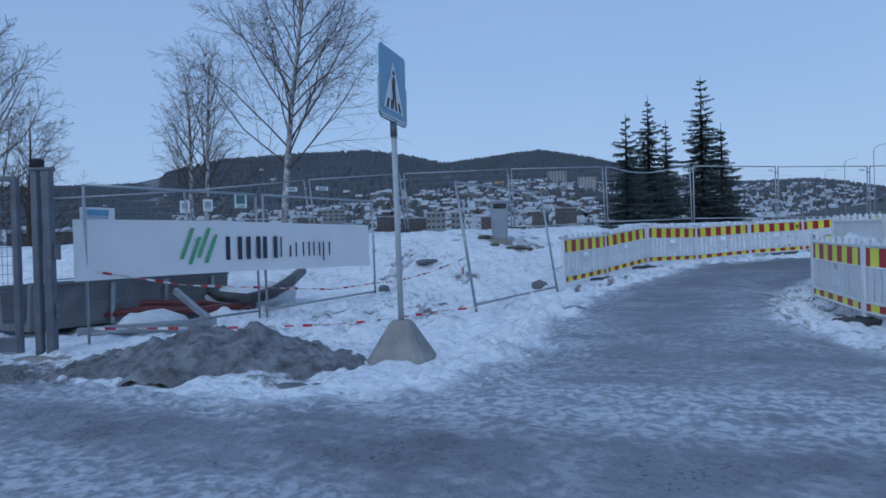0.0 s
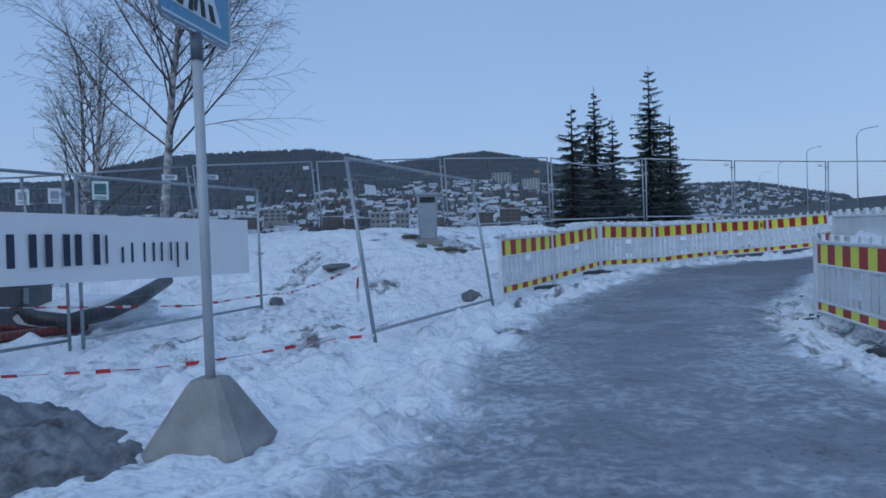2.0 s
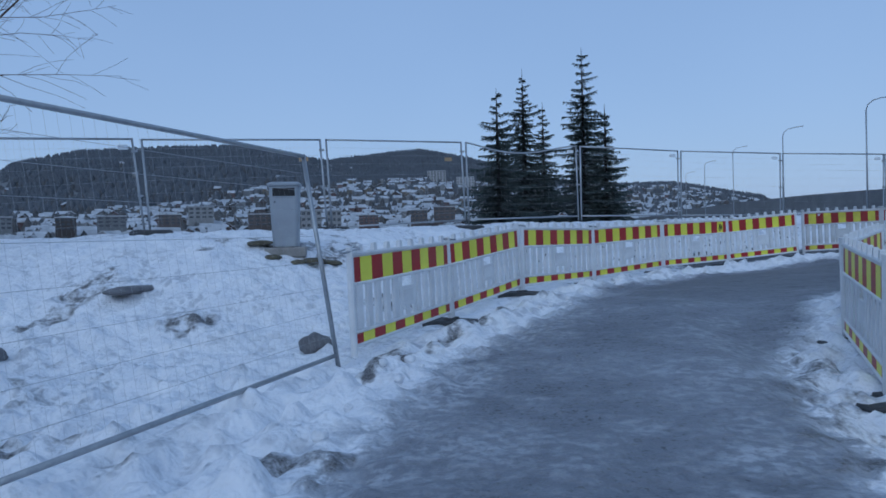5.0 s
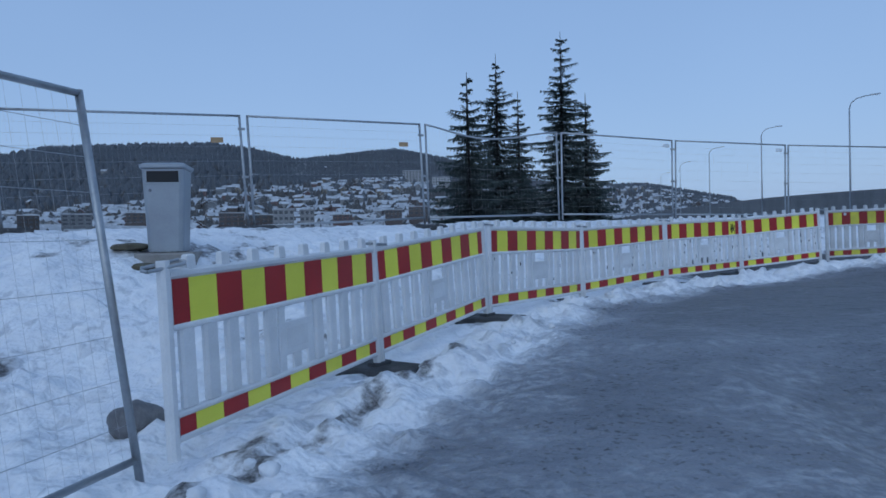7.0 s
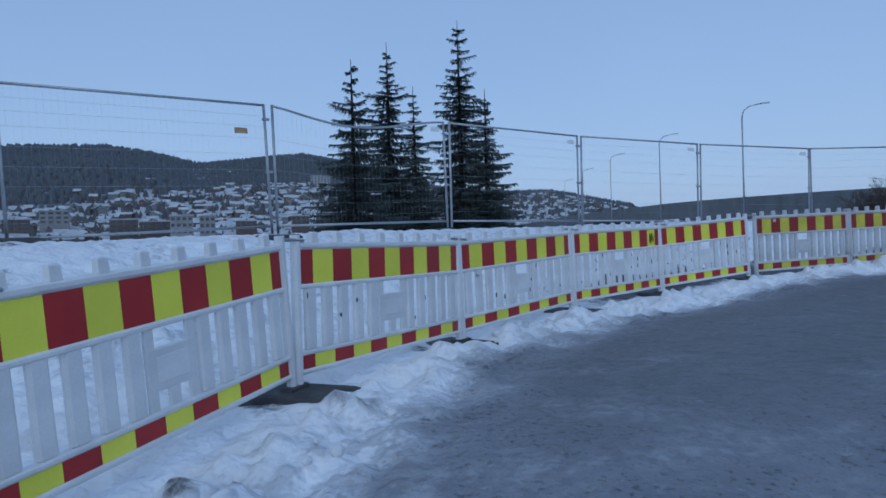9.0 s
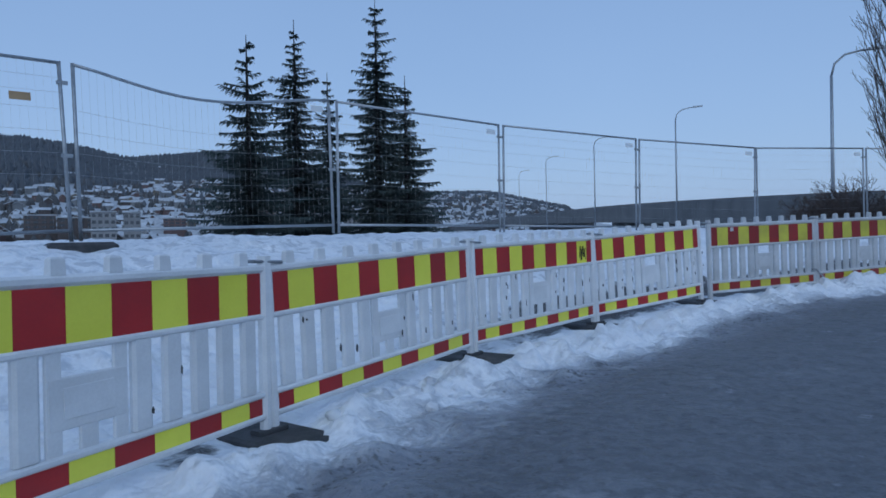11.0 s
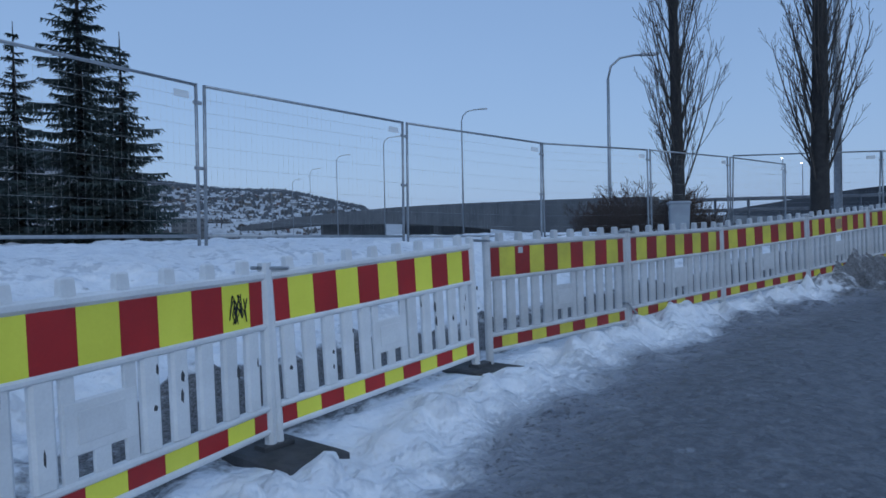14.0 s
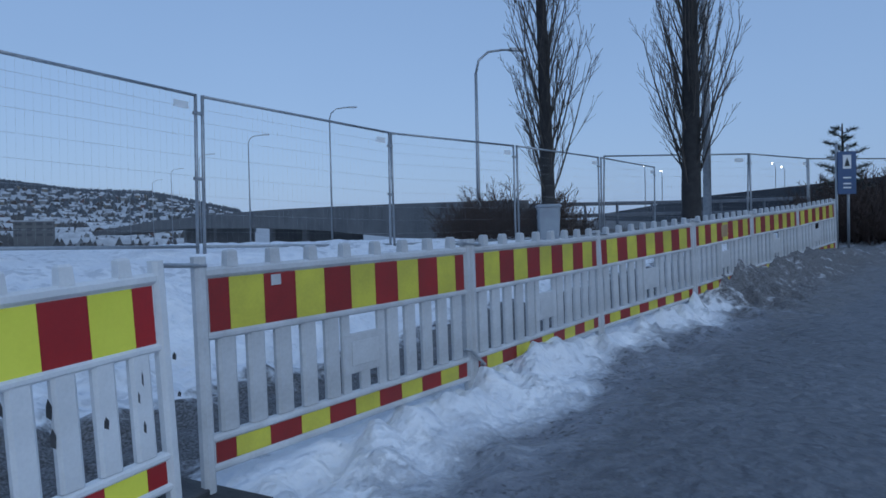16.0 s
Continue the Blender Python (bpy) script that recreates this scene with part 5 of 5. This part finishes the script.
PINEGEN_Z = ground_at(29.0, 29.5)
prng = random.Random(77)
pine = thing("pine_tree", "small dark pine at the path's end", "tree", m=pose(28.2, 28.75, PINEGEN_Z - 0.25))
pg, pv, pf = Geo(), [], []
pg.tube([(0, 0, 0), (0.05, 0, 1.8), (0, 0, 3.3)], [0.10, 0.06, 0.015], 7, False)
for k in range(46):
    hh = 0.1 + 3.1 * (k / 46) ** 1.35
    a = k * 2.4
    L = (1.35 - 0.34 * hh) * prng.uniform(0.5, 1.15)
    e = Vector((math.cos(a) * L, math.sin(a) * L, hh + 0.35 * L))
    pg.tube([(0, 0, hh), e], [0.02, 0.006], 4, False)
    for j in range(80):
        s = prng.uniform(0.35, 1.0)
        p = Vector((0, 0, hh)).lerp(e, s)
        d = Vector([prng.uniform(-1, 1), prng.uniform(-1, 1), prng.uniform(-0.3, 1)]).normalized() * 0.16
        o = d.orthogonal().normalized() * 0.014
        b = len(pv)
        pv.extend(((p - o).to_tuple(), (p + o).to_tuple(), (p + d).to_tuple()))
        pf.append((b, b + 1, b + 2))
part("trunk", pg, BARK, pine)
pm = from_arrays("needles", np.array(pv), np.array(pf))
pm.materials.append(NEEDLE)
part("crown", pm, NEEDLE, pine)


# ---- the town across the river ----
def polar(az, r):
    return 5 + r * math.sin(radians(az)), 12 + r * math.cos(radians(az))


def far_z(x, y):
    return float(land(np.array([x]), np.array([y]), False)[0][0])


def house_meshes(material, w, d, h, rh):
    wall = Geo().bar((-w / 2, 0, h / 2 - 2), (w / 2, 0, h / 2 - 2), d, h + 4, 0)
    for s in (-1, 1):
        wall.poly([(s * w / 2, -d / 2, h), (s * w / 2, d / 2, h), (s * w / 2, 0, h + rh)])
    roof = Geo()
    e = 0.5
    for s in (-1, 1):
        a = [(-w / 2 - e, s * (d / 2 + e), h - 0.2), (w / 2 + e, s * (d / 2 + e), h - 0.2), (w / 2 + e, 0, h + rh + 0.25), (-w / 2 - e, 0, h + rh + 0.25)]
        roof.loft([a, [(x, y, z + 0.35) for x, y, z in a]])
    win = Geo()
    for s in (-1, 1):
        for k in range(3):
            for z in (1.2, 3.8):
                if z + 1.3 < h:
                    win.box((-w / 3 + k * w / 3, s * (d / 2 + 0.03), z + 0.7), (1.2, 0.08, 1.4), 0)
    wm, rm, gm = wall.mesh("wall"), roof.mesh("roof"), win.mesh("window")
    wm.materials.append(material), rm.materials.append(ROOF), gm.materials.append(GLASS)
    return wm, rm, gm


KINDS = [house_meshes(WALLS[i], w, d, h, rh) for i, w, d, h, rh in ((0, 9, 7, 5.0, 2.4), (1, 10, 7, 5.2, 2.2), (2, 8, 7, 4.6, 2.6), (3, 11, 8, 5.0, 2.0), (4, 8, 7, 5.0, 2.6), (0, 12, 8, 5.4, 2.2), (2, 13, 8, 4.8, 1.6))]
hr = random.Random(12)
spots = []
while len(spots) < 1350:
    az = hr.uniform(-62, 17.5)
    r = 380 + 1350 * hr.random() ** 1.25
    if -34 < az < -22 and r > 900 and hr.random() < 0.8:
        continue
    if az < -36 and r > 700 and hr.random() < 0.7:
        continue
    if r > float(np.interp(az, (-66, -48, -38, -30, -22, -15, -8, 0, 8, 18), (600, 640, 720, 800, 950, 1300, 1420, 1600, 1950, 1950))) and hr.random() < 0.93:
        continue
    if grain(np.array([az * 9.0]), np.array([r * 0.16]), 14.0, 40)[0] < -0.22:
        continue
    spots.append((az, r))
rest = {}
for k, (az, r) in enumerate(sorted(spots, key=lambda s: s[1])):
    x, y = polar(az, r)
    z = far_z(x, y)
    kind = KINDS[hr.randrange(len(KINDS))]
    turn = -az + hr.choice((0, 0, 90)) + hr.uniform(-25, 25)
    if k < 280:
        root = thing("house", "detached house with snow on its roof on the hillside", "house", "houses on the far hillside", pose(x, y, z, 0, 0, turn))
        for nm, me in zip(("wall", "roof", "window"), kind):
            part(nm, me, ROOF, root)
    else:
        m = pose(x, y, z, 0, 0, turn)
        for me in kind[:2]:
            mt = me.materials[0]
            gg = rest.setdefault(mt.name, (Geo(), mt))[0]
            b = len(gg.v)
            gg.v.extend((m @ v.co).to_tuple() for v in me.vertices)
            gg.f.extend(tuple(b + i for i in p.vertices) for p in me.polygons)
for nm, (gg, mt) in rest.items():
    tagged(part("far_town", gg, mt), "many small snow-roofed houses on the far hill", "houses", kind="stuff")


def block(az, r, w, d, h, material, label, floors, bays, up=0.0):
    x, y = polar(az, r)
    z = far_z(x, y) + up
    root = thing("apartment_building", label, "building", "", pose(x, y, z, 0, 0, -az))
    part("wall", Geo().bar((-w / 2, 0, h / 2 - 4), (w / 2, 0, h / 2 - 4), d, h + 8, 0), material, root)
    part("roof", Geo().box((0, 0, h + 0.3), (w + 0.8, d + 0.8, 0.6), 0), ROOF, root)
    for fl in range(floors):
        zz = (fl + 0.55) * h / floors
        for b in range(bays):
            part("window", Geo().box((-w / 2 + (b + 0.5) * w / bays, -d / 2 - 0.05, zz), (w / bays * 0.62, 0.2, h / floors * 0.48), 0), GLASS, root)


block(-10.2, 1150, 33, 14, 25, WALLS[0], "pale high-rise block of flats on the hill", 9, 6, 0)
block(-7.65, 1150, 31, 14, 23, WALLS[0], "pale high-rise block of flats on the hill", 8, 6, 0)
block(-21.6, 330, 10, 10, 12, WALLS[0], "white apartment block with dark windows by the river", 4, 4, 8)
block(-19.6, 330, 7, 10, 12, WALLS[0], "white apartment block with dark windows by the river", 4, 3, 8)
br = random.Random(3)
for k in range(30):
    az = -66 + k * 2.35 + br.uniform(-0.5, 0.5)
    if -23 < az < -18.5 or az > 3 or k % 3 == 1:
        continue
    rr = br.uniform(330, 470)
    block(az, rr, br.uniform(9, 17), 12, br.uniform(5, 8), WALLS[br.choice((2, 4, 2, 3, 3, 0))], "low-rise building by the river with a flat snowy roof", 3, 4, 9)


def woods(name, material, spots, label):
    v, f = [], []
    wr = random.Random(name)
    for x, y, z, h, w, n in spots:
        b = len(v)
        a0 = wr.uniform(0, 6)
        for k in range(n):
            a = a0 + 6.283 * k / n
            v.append((x + w * math.cos(a), y + w * math.sin(a), z - 1.5))
        for k in range(n):
            a = a0 + 6.283 * (k + 0.5) / n
            v.append((x + w * 0.62 * math.cos(a) * wr.uniform(0.8, 1.2), y + w * 0.62 * math.sin(a), z + h * wr.uniform(0.40, 0.55)))
        v.append((x + wr.uniform(-0.3, 0.3), y, z + h))
        for k in range(n):
            f.append((b + k, b + (k + 1) % n, b + n + k))
            f.append((b + (k + 1) % n, b + n + (k + 1) % n, b + n + k))
            f.append((b + n + k, b + n + (k + 1) % n, b + 2 * n))
    me = from_arrays(name, np.array(v), np.array(f))
    me.materials.append(material)
    tagged(new(name, me), label, "woods", kind="stuff")


def town_share(az):
    """Out to where the houses climb before the woods begin."""
    return float(np.interp(az, (-66, -48, -38, -30, -22, -15, -8, 0, 8, 18), (600, 640, 720, 800, 950, 1300, 1420, 1600, 1950, 1950)))


wr = random.Random(9)
fir, bare = [], []
while len(fir) < 20000:
    az = wr.uniform(-72, 18)
    r = 600 + 1480 * math.sqrt(wr.random())
    lim = town_share(az)
    if r < lim and wr.random() < 0.90:
        continue
    x, y = polar(az, r)
    fir.append((x, y, r, wr.uniform(8, 14), wr.uniform(4.5, 7.5)))
while len(bare) < 5200:
    az = wr.uniform(-70, 18)
    r = 260 + 1200 * wr.random()
    x, y = polar(az, r)
    bare.append((x, y, r, wr.uniform(5, 10), wr.uniform(2.5, 5.0)))
for lst in (fir, bare):
    zz = land(np.array([q[0] for q in lst]), np.array([q[1] for q in lst]), False)[0]
    for i, q in enumerate(lst):
        lst[i] = (q[0], q[1], float(zz[i]), q[3], q[4], 5 if lst is fir else 6)
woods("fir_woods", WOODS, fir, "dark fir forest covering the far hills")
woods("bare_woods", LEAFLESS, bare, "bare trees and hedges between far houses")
# a lit floor of a building by the river
tagged(part("lit_strip", Geo().bar((*polar(-40.2, 300), 0.4), (*polar(-36.4, 300), 0.4), 0.3, 0.5, 0), LAMPGLOW), "lit strip of lamps on a building by the river", "lights")
